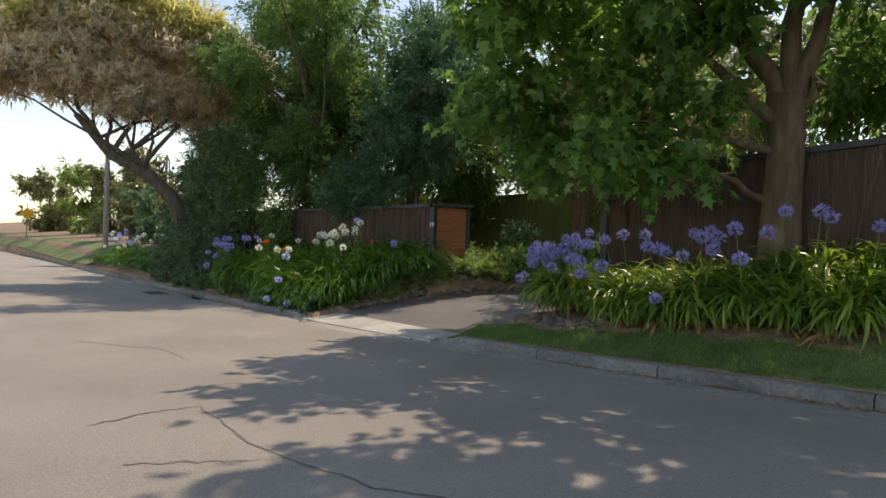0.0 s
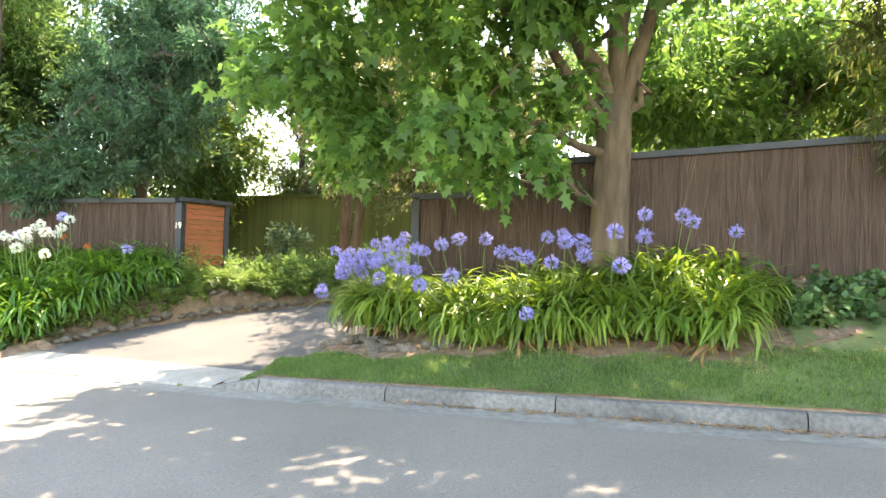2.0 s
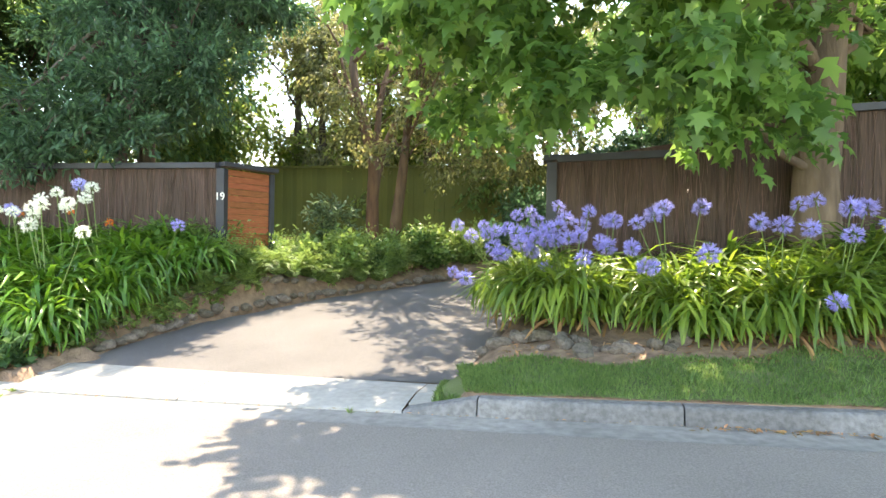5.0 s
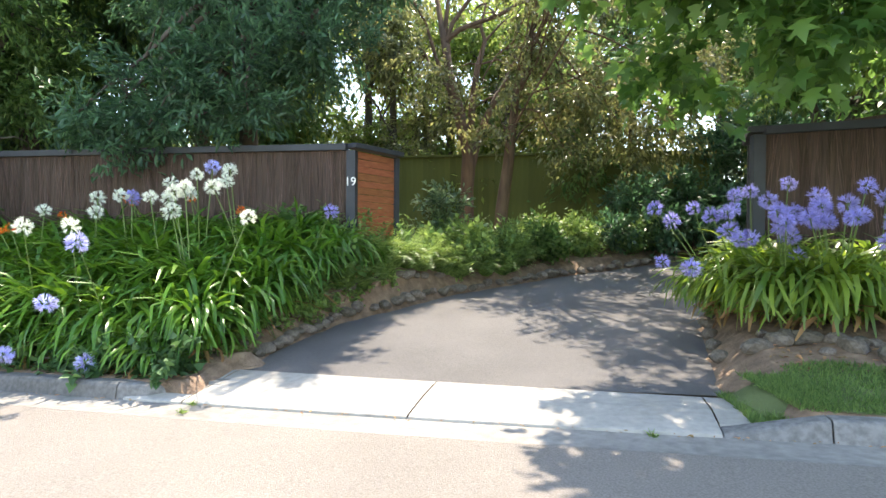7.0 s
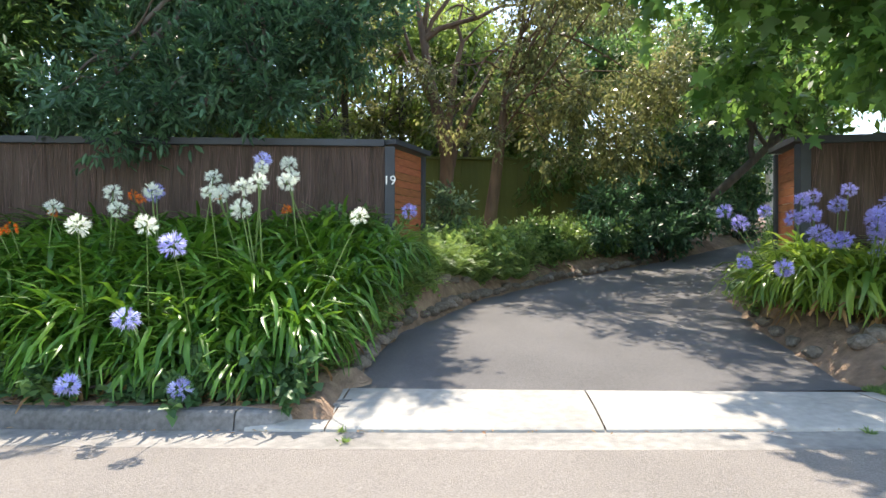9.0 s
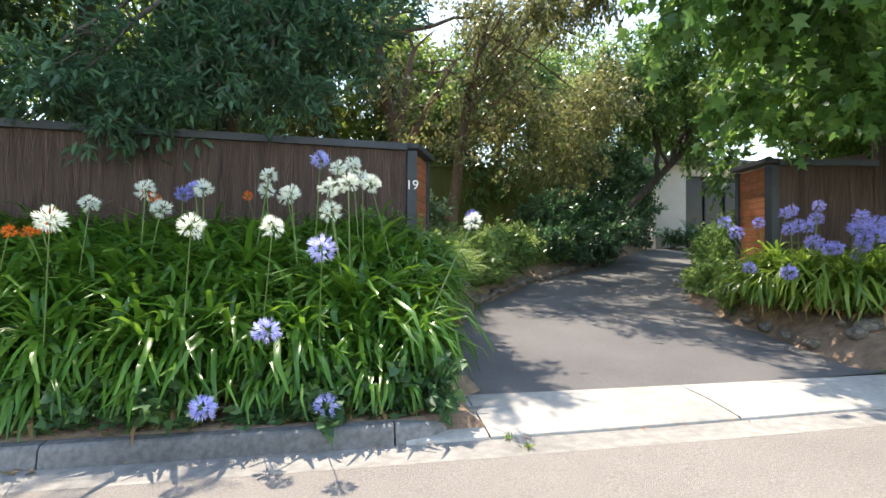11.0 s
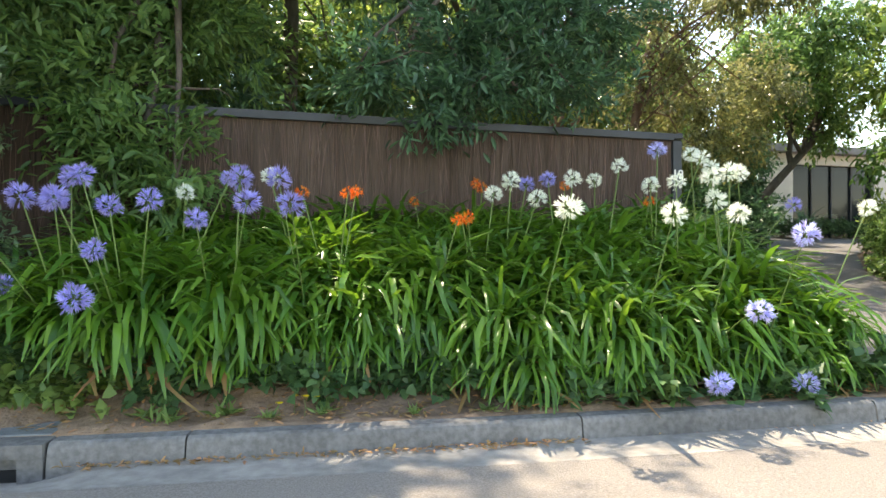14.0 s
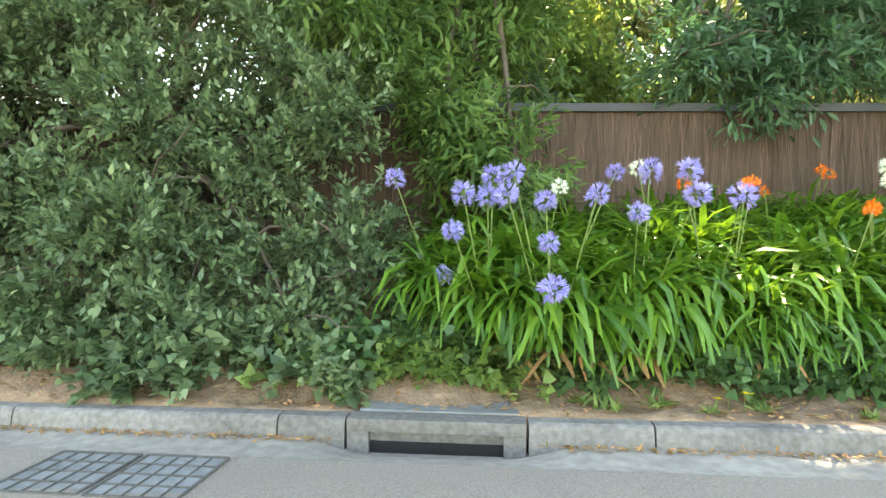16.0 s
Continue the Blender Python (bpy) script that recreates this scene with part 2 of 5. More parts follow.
def tube(points, radii, n=8, wob=0.0):
    """Rings swept along a line; gives vertices and quads."""
    pts = [Vector(p) for p in points]
    V, F = [], []
    side = Vector((1, 0, 0))
    for i, p in enumerate(pts):
        d = (pts[min(i + 1, len(pts) - 1)] - pts[max(i - 1, 0)]).normalized()
        side = (side - d * side.dot(d)).normalized()
        up = d.cross(side)
        for k in range(n):
            a = 2 * math.pi * k / n
            r = radii[i] * (1 + wob * noise.noise(Vector((p.x * 3 + math.cos(a), p.y * 3 + math.sin(a), p.z * 2))))
            V.append(p + (side * math.cos(a) + up * math.sin(a)) * r)
    for i in range(len(pts) - 1):
        for k in range(n):
            F.append((i * n + k, i * n + (k + 1) % n, (i + 1) * n + (k + 1) % n, (i + 1) * n + k))
    F.append(tuple(range((len(pts) - 1) * n, len(pts) * n)))
    return V, F


def join(parts):
    V, F = [], []
    for v, f in parts:
        o = len(V)
        V.extend(v)
        F.extend(tuple(i + o for i in q) for q in f)
    return V, F


def curve_pts(a, b, sag, n=6, wob=0.0, seed=0):
    """A bent line from a to b, lifted by sag in the middle."""
    r = random.Random(seed)
    a, b = Vector(a), Vector(b)
    out = []
    for i in range(n + 1):
        t = i / n
        p = a.lerp(b, t) + Vector((0, 0, sag * 4 * t * (1 - t)))
        if 0 < i < n:
            p += Vector((r.uniform(-wob, wob), r.uniform(-wob, wob), r.uniform(-wob, wob)))
        out.append(p)
    return out


def unit(a):
    return a / np.maximum(np.linalg.norm(a, axis=-1, keepdims=True), 1e-6)


def scatter(template, faces, C, D, U, S):
    """Copies of a leaf (along, across, up) at C, pointing along D with up near U, sized S: vertices and faces."""
    D = unit(D)
    W = unit(np.cross(U, D))
    N = np.cross(D, W)
    T = np.asarray(template)
    S = np.asarray(S).reshape(-1, 1, 1)
    V = C[:, None, :] + S * (T[None, :, 0:1] * D[:, None] + T[None, :, 1:2] * W[:, None] + T[None, :, 2:3] * N[:, None])
    k = len(T)
    off = (np.arange(len(C)) * k)[:, None, None]
    return V.reshape(-1, 3), [(np.asarray(f)[None] + off).reshape(-1, len(f[0])) for f in faces]


# leaf shapes: along, across, up
OVAL = ([(0, 0, 0), (0.3, 0.17, 0.04), (0.7, 0.15, 0.03), (1, 0, -0.08), (0.7, -0.15, 0.03), (0.3, -0.17, 0.04)], [[(0, 1, 2, 3), (0, 3, 4, 5)]])
LANCE = ([(0, 0, 0), (0.35, 0.10, 0.03), (1, 0, -0.12), (0.35, -0.10, 0.03)], [[(0, 1, 2, 3)]])
BAY = ([(0, 0, 0), (0.3, 0.13, 0.04), (0.7, 0.12, 0.02), (1, 0, -0.12), (0.7, -0.12, 0.02), (0.3, -0.13, 0.04)], [[(0, 1, 2, 3), (0, 3, 4, 5)]])
KITE = ([(0, 0, 0), (0.42, 0.21, 0.03), (1, 0, -0.1), (0.42, -0.21, 0.03)], [[(0, 1, 2, 3)]])
STAR = ([(0, 0, 0), (0.12, 0.42, -0.02), (0.34, 0.20, 0.03), (0.62, 0.46, -0.06), (0.60, 0.16, 0.03), (1.0, 0, -0.1), (0.60, -0.16, 0.03),
         (0.62, -0.46, -0.06), (0.34, -0.20, 0.03), (0.12, -0.42, -0.02)],
        [[(0, 1, 2), (2, 3, 4), (4, 5, 6), (6, 7, 8), (8, 9, 0), (2, 4, 8), (4, 6, 8), (0, 2, 8)]])
IVY = ([(0, 0, 0), (0.15, 0.45, -0.03), (0.5, 0.28, 0.02), (1, 0, -0.08), (0.5, -0.28, 0.02), (0.15, -0.45, -0.03)], [[(0, 1, 2, 3), (0, 3, 4, 5)]])


def crown_leaves(blobs, per_m3, leaf, size, spray=0.22, droop=0.35, shell=2.2, leaves=22, seed=1, squash=0.8):
    """Leaves in sprays, sprays in the outer part of uneven blobs (x, y, z, r and, where given, a density)."""
    r = np.random.default_rng(seed)
    Cs, Ds = [], []
    for bx, by, bz, br, *more in blobs:
        n = max(6, int(per_m3 * br ** 2.4 * (more[0] if more else 1)))
        d = unit(r.normal(size=(n, 3)))
        lump = 0.72 + 0.45 * r.random(n) * (0.6 + 0.4 * np.sin(d[:, 0] * 5 + bx) * np.cos(d[:, 2] * 4 + by))
        rad = br * lump * r.random(n) ** (1 / shell)
        c = np.array([bx, by, bz]) + d * rad[:, None] * np.array([1, 1, squash])
        out = unit(d + np.array([0, 0, -droop]) + r.normal(scale=0.35, size=(n, 3)))
        k = leaves
        t = r.random((n, k, 1))
        cc = c[:, None] + out[:, None] * (t - 0.4) * spray * 2.2 + r.normal(scale=spray * 0.32, size=(n, k, 3))
        dd = unit(out[:, None] * 0.8 + r.normal(scale=0.6, size=(n, k, 3)) + np.array([0, 0, -droop]))
        Cs.append(cc.reshape(-1, 3))
        Ds.append(dd.reshape(-1, 3))
    C, D = np.concatenate(Cs), np.concatenate(Ds)
    U = unit(np.array([0, 0, 1.0]) + r.normal(scale=0.45, size=C.shape))
    S = size * (0.65 + 0.7 * r.random(len(C)))
    return scatter(leaf[0], leaf[1], C, D, U, S)


def tree(name, label, category, trunk, radii, blobs, leaf_mat, bark, leaf, size, per_m3, limb_r=0.09, seed=1, spray=0.22, droop=0.35, leaves=22,
         shell=2.2, limbs=True, start=0.55, group="", extra_limbs=()):
    base = trunk[0]
    t = thing(name, label, category, base, group)
    off = Vector(base)
    pieces_v, pieces_f = tube([Vector(p) - off for p in trunk], radii, 10, 0.25)
    part_me("trunk", mesh_of("trunk", [tuple(v) for v in pieces_v], pieces_f, bark, smooth=True), t)
    rnd = random.Random(seed)
    n = len(trunk)
    ends = list(extra_limbs)
    if limbs:
        for b in blobs:
            k = rnd.uniform(start, 1.0) * (n - 1)
            i = min(int(k), n - 2)
            s = Vector(trunk[i]).lerp(Vector(trunk[i + 1]), k - i)
            ends.append((s, b[:3], limb_r * rnd.uniform(0.6, 1.1)))
    for j, (s, e, r) in enumerate(ends):
        pts = curve_pts(Vector(s) - off, Vector(e) - off, rnd.uniform(0.05, 0.3), 6, 0.09, seed * 31 + j)
        segs = [tube(pts, [r * (1 - 0.13 * i) for i in range(7)], 6, 0.2)]
        for q in range(3):
            i = rnd.randint(2, 6)
            tip = pts[i] + Vector((rnd.uniform(-1, 1), rnd.uniform(-1, 1), rnd.uniform(-0.3, 0.8))) * 0.8
            segs.append(tube(curve_pts(pts[i], tip, 0.05, 4, 0.04, j * 7 + q), [r * 0.35, r * 0.28, r * 0.2, r * 0.13, r * 0.06], 5))
        v, f = join(segs)
        part_me("limb", mesh_of("limb", [tuple(p) for p in v], f, bark, smooth=True), t)
    V, F = crown_leaves([(b[0] - off.x, b[1] - off.y, b[2] - off.z, *b[3:]) for b in blobs], per_m3, leaf, size, spray, droop, shell, leaves, seed)
    part_me("crown", mesh_of("crown", V, F, leaf_mat), t)
    return t


# ---- the lie of the land ----
SLOPE = 0.1045
COS = 0.99458


def kerb_y(x):
    return 5.41 - SLOPE * (x + 0.04)


def off_kerb(x, y):
    return (y - kerb_y(x)) * COS


def from_kerb(x, o):
    """The point of the plan o metres behind the kerb's face, square to it, at the kerb's x."""
    return x + o * SLOPE * COS, kerb_y(x) + o * COS


def gutter_z(x):
    x = np.where(np.asarray(x, float) > 6, 6 + (np.asarray(x, float) - 6) * 0.3, x)
    return -0.30 + 0.135 * np.log1p(np.exp((x + 9) / 3))


def step(a, b, v):
    t = np.clip((v - a) / (b - a), 0, 1)
    return t * t * (3 - 2 * t)


DRIVE_Y = [6.0, 7.2, 9.0, 11.0, 13.0, 16.0, 21.3]
DRIVE_L = [-9.75, -9.6, -9.25, -8.1, -6.3, -3.0, 2.2]
DRIVE_R = [-5.2, -5.45, -5.1, -4.4, -2.7, 0.6, 8.6]


def drive_left(y):
    return np.interp(y, DRIVE_Y, DRIVE_L)


def drive_right(y):
    return np.interp(y, DRIVE_Y, DRIVE_R)


def drive_z(x, y):
    o = (y - kerb_y(x)) * COS
    near = gutter_z(x) + 0.03 + 0.10 * o
    far = -0.1 + 0.105 * (y - 7.1)
    return near + (far - near) * step(0.3, 1.4, o)


def land_z(x, y):
    """Height of the open ground behind the kerb."""
    x, y = np.asarray(x, float), np.asarray(y, float)
    o = (y - kerb_y(x)) * COS
    slope = np.interp(x, [-14, -10, -5.3, -3.5, -1, 4], [0.30, 0.30, 0.10, 0.20, 0.31, 0.31])
    flat = np.where(x < -9, 0.45, 0.15)
    bank = gutter_z(x) + 0.145 + slope * np.clip(o - flat, 0, 3.4) + 0.05 * np.clip(o - 3.55, 0, 25)
    dl, dr = drive_left(y) - x, x - drive_right(y)
    away = np.maximum(dl, dr)
    lift = np.where(dl > dr, 0.22, 0.0)
    w = step(0.0, 0.45, away)
    zd = drive_z(x, y)
    bank = np.maximum(bank, zd + lift * step(7.0, 8.2, y))
    back = step(9.6, 12.5, y)
    bank = bank * (1 - back) + (zd + lift + 0.02 * np.clip(away, 0, 20)) * back
    return np.where(o < 0.9, np.where(away > 0.0, bank, zd), zd + (bank - zd) * w)


def road_z(x, o):
    return gutter_z(x) + 0.02 + 0.018 * np.clip(-o - 0.36, 0, 4.5) - 0.018 * np.clip(-o - 4.9, 0, 5)


def sheet(name, xs, os_, fz, mat, label="", drop=0.0):
    X, O = np.meshgrid(xs, os_, indexing="ij")
    Y = kerb_y(X) + O / COS
    Z = fz(X, Y, O) - drop
    V = np.stack([X, Y, Z], -1).reshape(-1, 3)
    a, b = len(xs), len(os_)
    i = np.arange((a - 1) * (b - 1))
    p = (i // (b - 1)) * b + i % (b - 1)
    F = np.stack([p, p + b, p + b + 1, p + 1], -1)
    return tagged(new(name, mesh_of(name, V, [F], mat, smooth=True)), label, "", "", "structure")


def ground_fn(X, Y, O):
    inside = land_z(X, Y)
    n = 0.025 * np.sin(X * 5.1 + Y * 3.3) * np.sin(Y * 6.7 - X * 2.2) + 0.012 * np.sin(X * 13 + 2 * Y) * np.sin(Y * 17)
    drive = (X > drive_left(Y)) & (X < drive_right(Y)) & (Y < 21.5)
    inside = np.where(drive, inside - 0.07, inside + np.where((O > 0.25) & ((X < -5.6) | (O > 1.45)), n, 0))
    near = gutter_z(X) - 0.12
    return np.where(O < 0.15, np.where(O < -9.6, road_z(X, O) - 0.01, near), inside)


XS = np.concatenate([[-900, -500, -300, -200, -140, -100, -75, -60, -48, -40, -34, -29], np.arange(-26, 8.01, 0.2), [9, 11, 14, 18, 25, 40, 70, 130, 250, 500, 900]])
OS = np.concatenate([[-900, -400, -150, -60, -30, -16, -11, -9.9, -9.5, -6, -2, -0.5, 0.0, 0.149, 0.151], np.arange(0.3, 9.0, 0.15), np.arange(9, 17, 0.4), [18, 22, 28, 40, 70, 150, 400, 900]])
sheet("ground", XS, OS, ground_fn, M["dirt"], "brown soil strewn with dry leaf litter")
RX = np.concatenate([[-400, -200, -120, -80, -60, -45, -35], np.arange(-30, -17.9, 0.5), np.arange(-17.6, -14.9, 0.1), np.arange(-14.5, 10.1, 0.5), [14, 20, 30, 50, 90]])
sheet("road", RX, np.array([-9.8, -8, -7, -6, -5, -4.5, -4, -3, -2, -1.2, -0.7, -0.36]), lambda X, Y, O: road_z(X, O), M["road"], "worn pale grey asphalt street with cracks")
sheet("verge", RX, np.array([-60.0, -30, -15, -11, -9.85]), lambda X, Y, O: road_z(X, np.minimum(O, -9.9)) + 0.02, M["turf"], "plain grassy verge across the street")
sheet("gutter", RX, np.array([-0.37, -0.28, -0.15, -0.02, 0.06]), lambda X, Y, O: gutter_z(X) + 0.022 + np.where(O < -0.3, -0.001, -0.012) - 0.085 * step(-0.3, -0.03, O) * step(-17.15, -16.75, X) * step(-15.4, -15.85, X), M["gutter"], "pale concrete gutter channel beside the kerb")


def drive_mesh():
    ys = np.concatenate([[6.9], np.arange(7.1, 21.6, 0.3)])
    V, F = [], []
    n = 13
    for y in ys:
        for k in range(n):
            t = k / (n - 1)
            x = float(drive_left(y) - 0.06) * (1 - t) + float(drive_right(y) + 0.06) * t
            yy = max(y, float(kerb_y(x)) + 0.74)
            V.append((x, yy, float(drive_z(x, yy)) + 0.004))
    for i in range(len(ys) - 1):
        for k in range(n - 1):
            a = i * n + k
            F.append((a, a + 1, a + n + 1, a + n))
    return mesh_of("driveway", V, F, M["drive"], smooth=True)


tagged(new("driveway", drive_mesh()), "dark grey asphalt driveway rising to a house", "", "", "structure")


# ---- kerbs, apron, drain ----
def kerb_block(x0, x1, h0=0.145, h1=0.145, bend=0.0):
    prof = [(0.0, -0.1, 0), (0.0, 0.01, 0), (0.018, 1, -0.035), (0.03, 1, -0.012), (0.05, 1, 0.0), (0.155, 1, 0.0), (0.16, 1, -0.01), (0.16, -0.1, 0)]
    V, F = [], []
    n = max(2, int(abs(x1 - x0) / 0.25))
    for i in range(n + 1):
        t = i / n
        x = x0 + 0.006 + (x1 - x0 - 0.012) * t
        h = h0 + (h1 - h0) * (t * t * (3 - 2 * t))
        for o, k, dz in prof:
            px, py = from_kerb(x - bend * 0.4 * o * t, o + bend * t * t)
            z = float(gutter_z(x)) + 0.1 * bend * t * t + ((h + dz * h / 0.145) if k == 1 else k)
            V.append((px, py, z))
    m = len(prof)
    for i in range(n):
        for k in range(m - 1):
            a = i * m + k
            F.append((a, a + 1, a + m + 1, a + m))
    F.append(tuple(range(m))[::-1])
    F.append(tuple(n * m + k for k in range(m)))
    return mesh_of("kerb_stone", V, F, M["kerb"])


kerb = tagged(new("kerb"), "grey concrete kerb cast in jointed lengths", "", "", "structure")
JR = [-5.12, -3.62, -1.96, -0.04, 1.82, 3.7, 5.55, 7.4]
JL = [-10.37, -12.52, -14.97, -15.73]
JL2 = [-16.88, -17.33, -19.2, -21.3, -23.4, -25.5, -27.6, -29.7, -31.8, -34, -38, -45, -60]
for a, b in list(zip(JR, JR[1:])) + [(q, p) for p, q in zip(JL, JL[1:])] + [(q, p) for p, q in zip(JL2, JL2[1:])]:
    part_me("kerb_stone", kerb_block(a, b), kerb)
part_me("kerb_stone", kerb_block(-5.72, -5.12, 0.035, 0.145), kerb)
part_me("kerb_stone", kerb_block(-10.37, -9.62, 0.145, 0.05, 0.5), kerb)


def apron_slab(x0, x1, wing=False):
    V, F = [], []
    n = max(2, int((x1 - x0) / 0.25))
    os_ = [0.155, 0.157, 0.16, 0.4, 0.78] if wing else [0.0, 0.005, 0.03, 0.4, 0.78]
    for i in range(n + 1):
        x = x0 + 0.006 + (x1 - x0 - 0.012) * i / n
        for j, o in enumerate(os_):
            px, py = from_kerb(x, o)
            lip = [0.0, 0.028, 0.038, 0, 0][j] + (0.012 * (j > 0) if wing else 0)
            z = float(gutter_z(x)) + lip if j < 3 else float(drive_z(px, py)) + 0.012
            V.append((px, py, z))
    m = len(os_)
    for i in range(n):
        for k in range(m - 1):
            a = i * m + k
            F.append((a, a + 1, a + m + 1, a + m))
    return mesh_of("apron_slab", V, F, M["concrete"], smooth=False)


apron = tagged(new("pavement_apron"), "pale concrete driveway crossing with a cracked joint", "", "", "structure")
for a, b in [(-9.72, -7.8), (-7.8, -5.72)]:
    part_me("apron_slab", apron_slab(a, b), apron)
part_me("apron_slab", apron_slab(-5.72, -5.2, True), apron)
part_me("apron_slab", apron_slab(-10.3, -9.72), apron)


def drain_pit(x0, x1):
    """A kerb inlet: lintel with a wide splayed mouth, side cheeks and a concrete cover behind."""
    d = thing("drain_pit", "grey concrete stormwater kerb inlet with a dark mouth", "drain")
    zc = float(gutter_z((x0 + x1) / 2))
    top = zc + 0.145

    def slab(name, xa, xb, oa, ob_, za, zb, mat, bev=0.012, label=""):
        bm = bmesh.new()
        bmesh.ops.create_cube(bm, size=1)
        for v in bm.verts:
            x = xa if v.co.x < 0 else xb
            o = oa if v.co.y < 0 else ob_
            px, py = from_kerb(x, o)
            v.co = (px, py, za if v.co.z < 0 else zb)
        bmesh.ops.bevel(bm, geom=bm.edges[:], offset=bev, segments=2, profile=0.7, affect="EDGES")
        me = bpy.data.meshes.new(name)
        bm.to_mesh(me)
        bm.free()
        me.materials.append(mat)
        return part_me(name, me, d, label)

    slab("lintel", x0 + 0.01, x1 - 0.01, -0.005, 0.17, top - 0.08, top + 0.004, M["kerb"])
    slab("cheek", x0 + 0.01, x0 + 0.15, 0.0, 0.17, zc - 0.12, top - 0.076, M["kerb"])
    slab("cheek", x1 - 0.15, x1 - 0.01, 0.0, 0.17, zc - 0.12, top - 0.076, M["kerb"])
    slab("sloping_throat", x0 + 0.13, x1 - 0.13, 0.055, 0.16, zc - 0.012, top - 0.075, M["kerb"])
    # solid block whose black colour stands in for shade inside the inlet
    slab("mouth", x0 + 0.15, x1 - 0.15, 0.03, 0.12, zc - 0.10, zc - 0.008, M["black"], 0.002, "black block for the shade inside the opening under the lintel")
    slab("cover", x0 + 0.05, x1 - 0.05, 0.175, 0.50, top - 0.08, top + 0.012, M["slate"], 0.01, "smooth blue-grey concrete cover")


drain_pit(-16.88, -15.73)


def grate(x0, label):
    """A steel gutter grate: frame, crossing bars and a dark sump under them."""
    g = thing("gutter_grate", label, "grate", group="gutter grates")
    zc = float(gutter_z(x0)) + 0.03

    def bar(a, b, w, name):
        (ax, ay), (bx, by) = from_kerb(*a), from_kerb(*b)
        c = ((ax + bx) / 2, (ay + by) / 2, zc)
        part_me(name, box(math.hypot(bx - ax, by - ay), w, 0.02, 0.002, M["steel"], name, c, math.degrees(math.atan2(by - ay, bx - ax))), g)

    x1, o0, o1 = x0 + 0.49, -0.95, -0.42
    px, py = from_kerb((x0 + x1) / 2, (o0 + o1) / 2)
    part_me("sump", box(0.5, 0.54, 0.012, 0.001, M["slate"], "sump", (px, py, zc - 0.006), -5.97), g, "dusty grey infill below the bars")
    for o in (o0, o1):
        bar((x0, o), (x1, o), 0.015, "frame_side")
    for x in (x0, x1):
        bar((x, o0), (x, o1), 0.015, "frame_side")
    for i in range(1, 5):
        bar((x0 + 0.49 * i / 5, o0), (x0 + 0.49 * i / 5, o1), 0.005, "bar")
    for i in range(1, 4):
        bar((x0, o0 + (o1 - o0) * i / 4), (x1, o0 + (o1 - o0) * i / 4), 0.005, "bar")


grate(-18.46, "weathered steel gutter grate with crossing bars")
grate(-17.93, "weathered steel gutter grate with crossing bars")

# lawn, bank and road markings
LAWN_X = np.arange(-5.5, 8.3, 0.25)


def lawn_edge(x):
    return 0.98 + 0.22 * step(-1.6, 1.0, x) + 0.10 * np.sin(x * 2.1) + 0.09 * np.sin(x * 5.3 + 1) + np.where(x < -5.0, -0.15, 0)


def patch(name, xs, edge, n, mat, label, lift):
    X, T = np.meshgrid(xs, np.linspace(0, 1, n), indexing="ij")
    O = 0.165 + (edge(X) - 0.165) * T
    Y = kerb_y(X) + O / COS
    Z = land_z(X, Y) + lift + 0.012 * np.sin(X * 7) * np.sin(O * 9)
    Z = np.where(T > 0.99, Z - 0.05, Z)
    V = np.stack([X, Y, Z], -1).reshape(-1, 3)
    i = np.arange((len(xs) - 1) * (n - 1))
    p = (i // (n - 1)) * n + i % (n - 1)
    return tagged(new(name, mesh_of(name, V, [np.stack([p, p + n, p + n + 1, p + 1], -1)], mat, smooth=True)), label, "", "", "structure")


patch("lawn", LAWN_X, lawn_edge, 7, M["turf"], "green nature strip lawn with worn straw patches", 0.012)
patch("lawn_far", np.array([-140, -110, -90, -75, -60, -50, -42, -36, -33]), lambda x: 3.0 + 0 * x, 5, M["turf"], "distant grassy verge", 0.03)
patch("lawn_upper", np.arange(0.3, 9.1, 0.4), lambda x: 3.25 + 0 * x, 12, M["turf"], "green ground cover on the bank below the fence", 0.008)


def grass(n, seed):
    r = np.random.default_rng(seed)
    x = -5.5 + 12.5 * r.random(n) ** 1.2
    o = 0.17 + (lawn_edge(x) - 0.17) * r.random(n)
    keep = (np.sin(x * 3.1 + 1) * np.sin(o * 8 + x) > -0.72 + 0.25 * np.sin(x * 7.7))
    keep |= r.random(n) < 0.55
    x, o = x[keep], o[keep]
    y = kerb_y(x) + o / COS
    C = np.stack([x, y, land_z(x, y) + 0.008], -1)
    D = unit(np.array([0, 0, 1.0]) + r.normal(scale=0.55, size=C.shape))
    return scatter([(0, 0.07, 0), (0, -0.07, 0), (0.6, 0.05, 0.06), (0.6, -0.05, 0.06), (1, 0, 0.2)], [[(0, 1, 3, 2)], [(2, 3, 4)]], C, D, unit(r.normal(size=C.shape)), 0.028 + 0.035 * r.random(len(C)))


gv, gf = grass(62000, 2)
tagged(new("grass", mesh_of("grass", gv, gf, M["blade"])), "short green mown grass blades", "grass", "", "stuff")


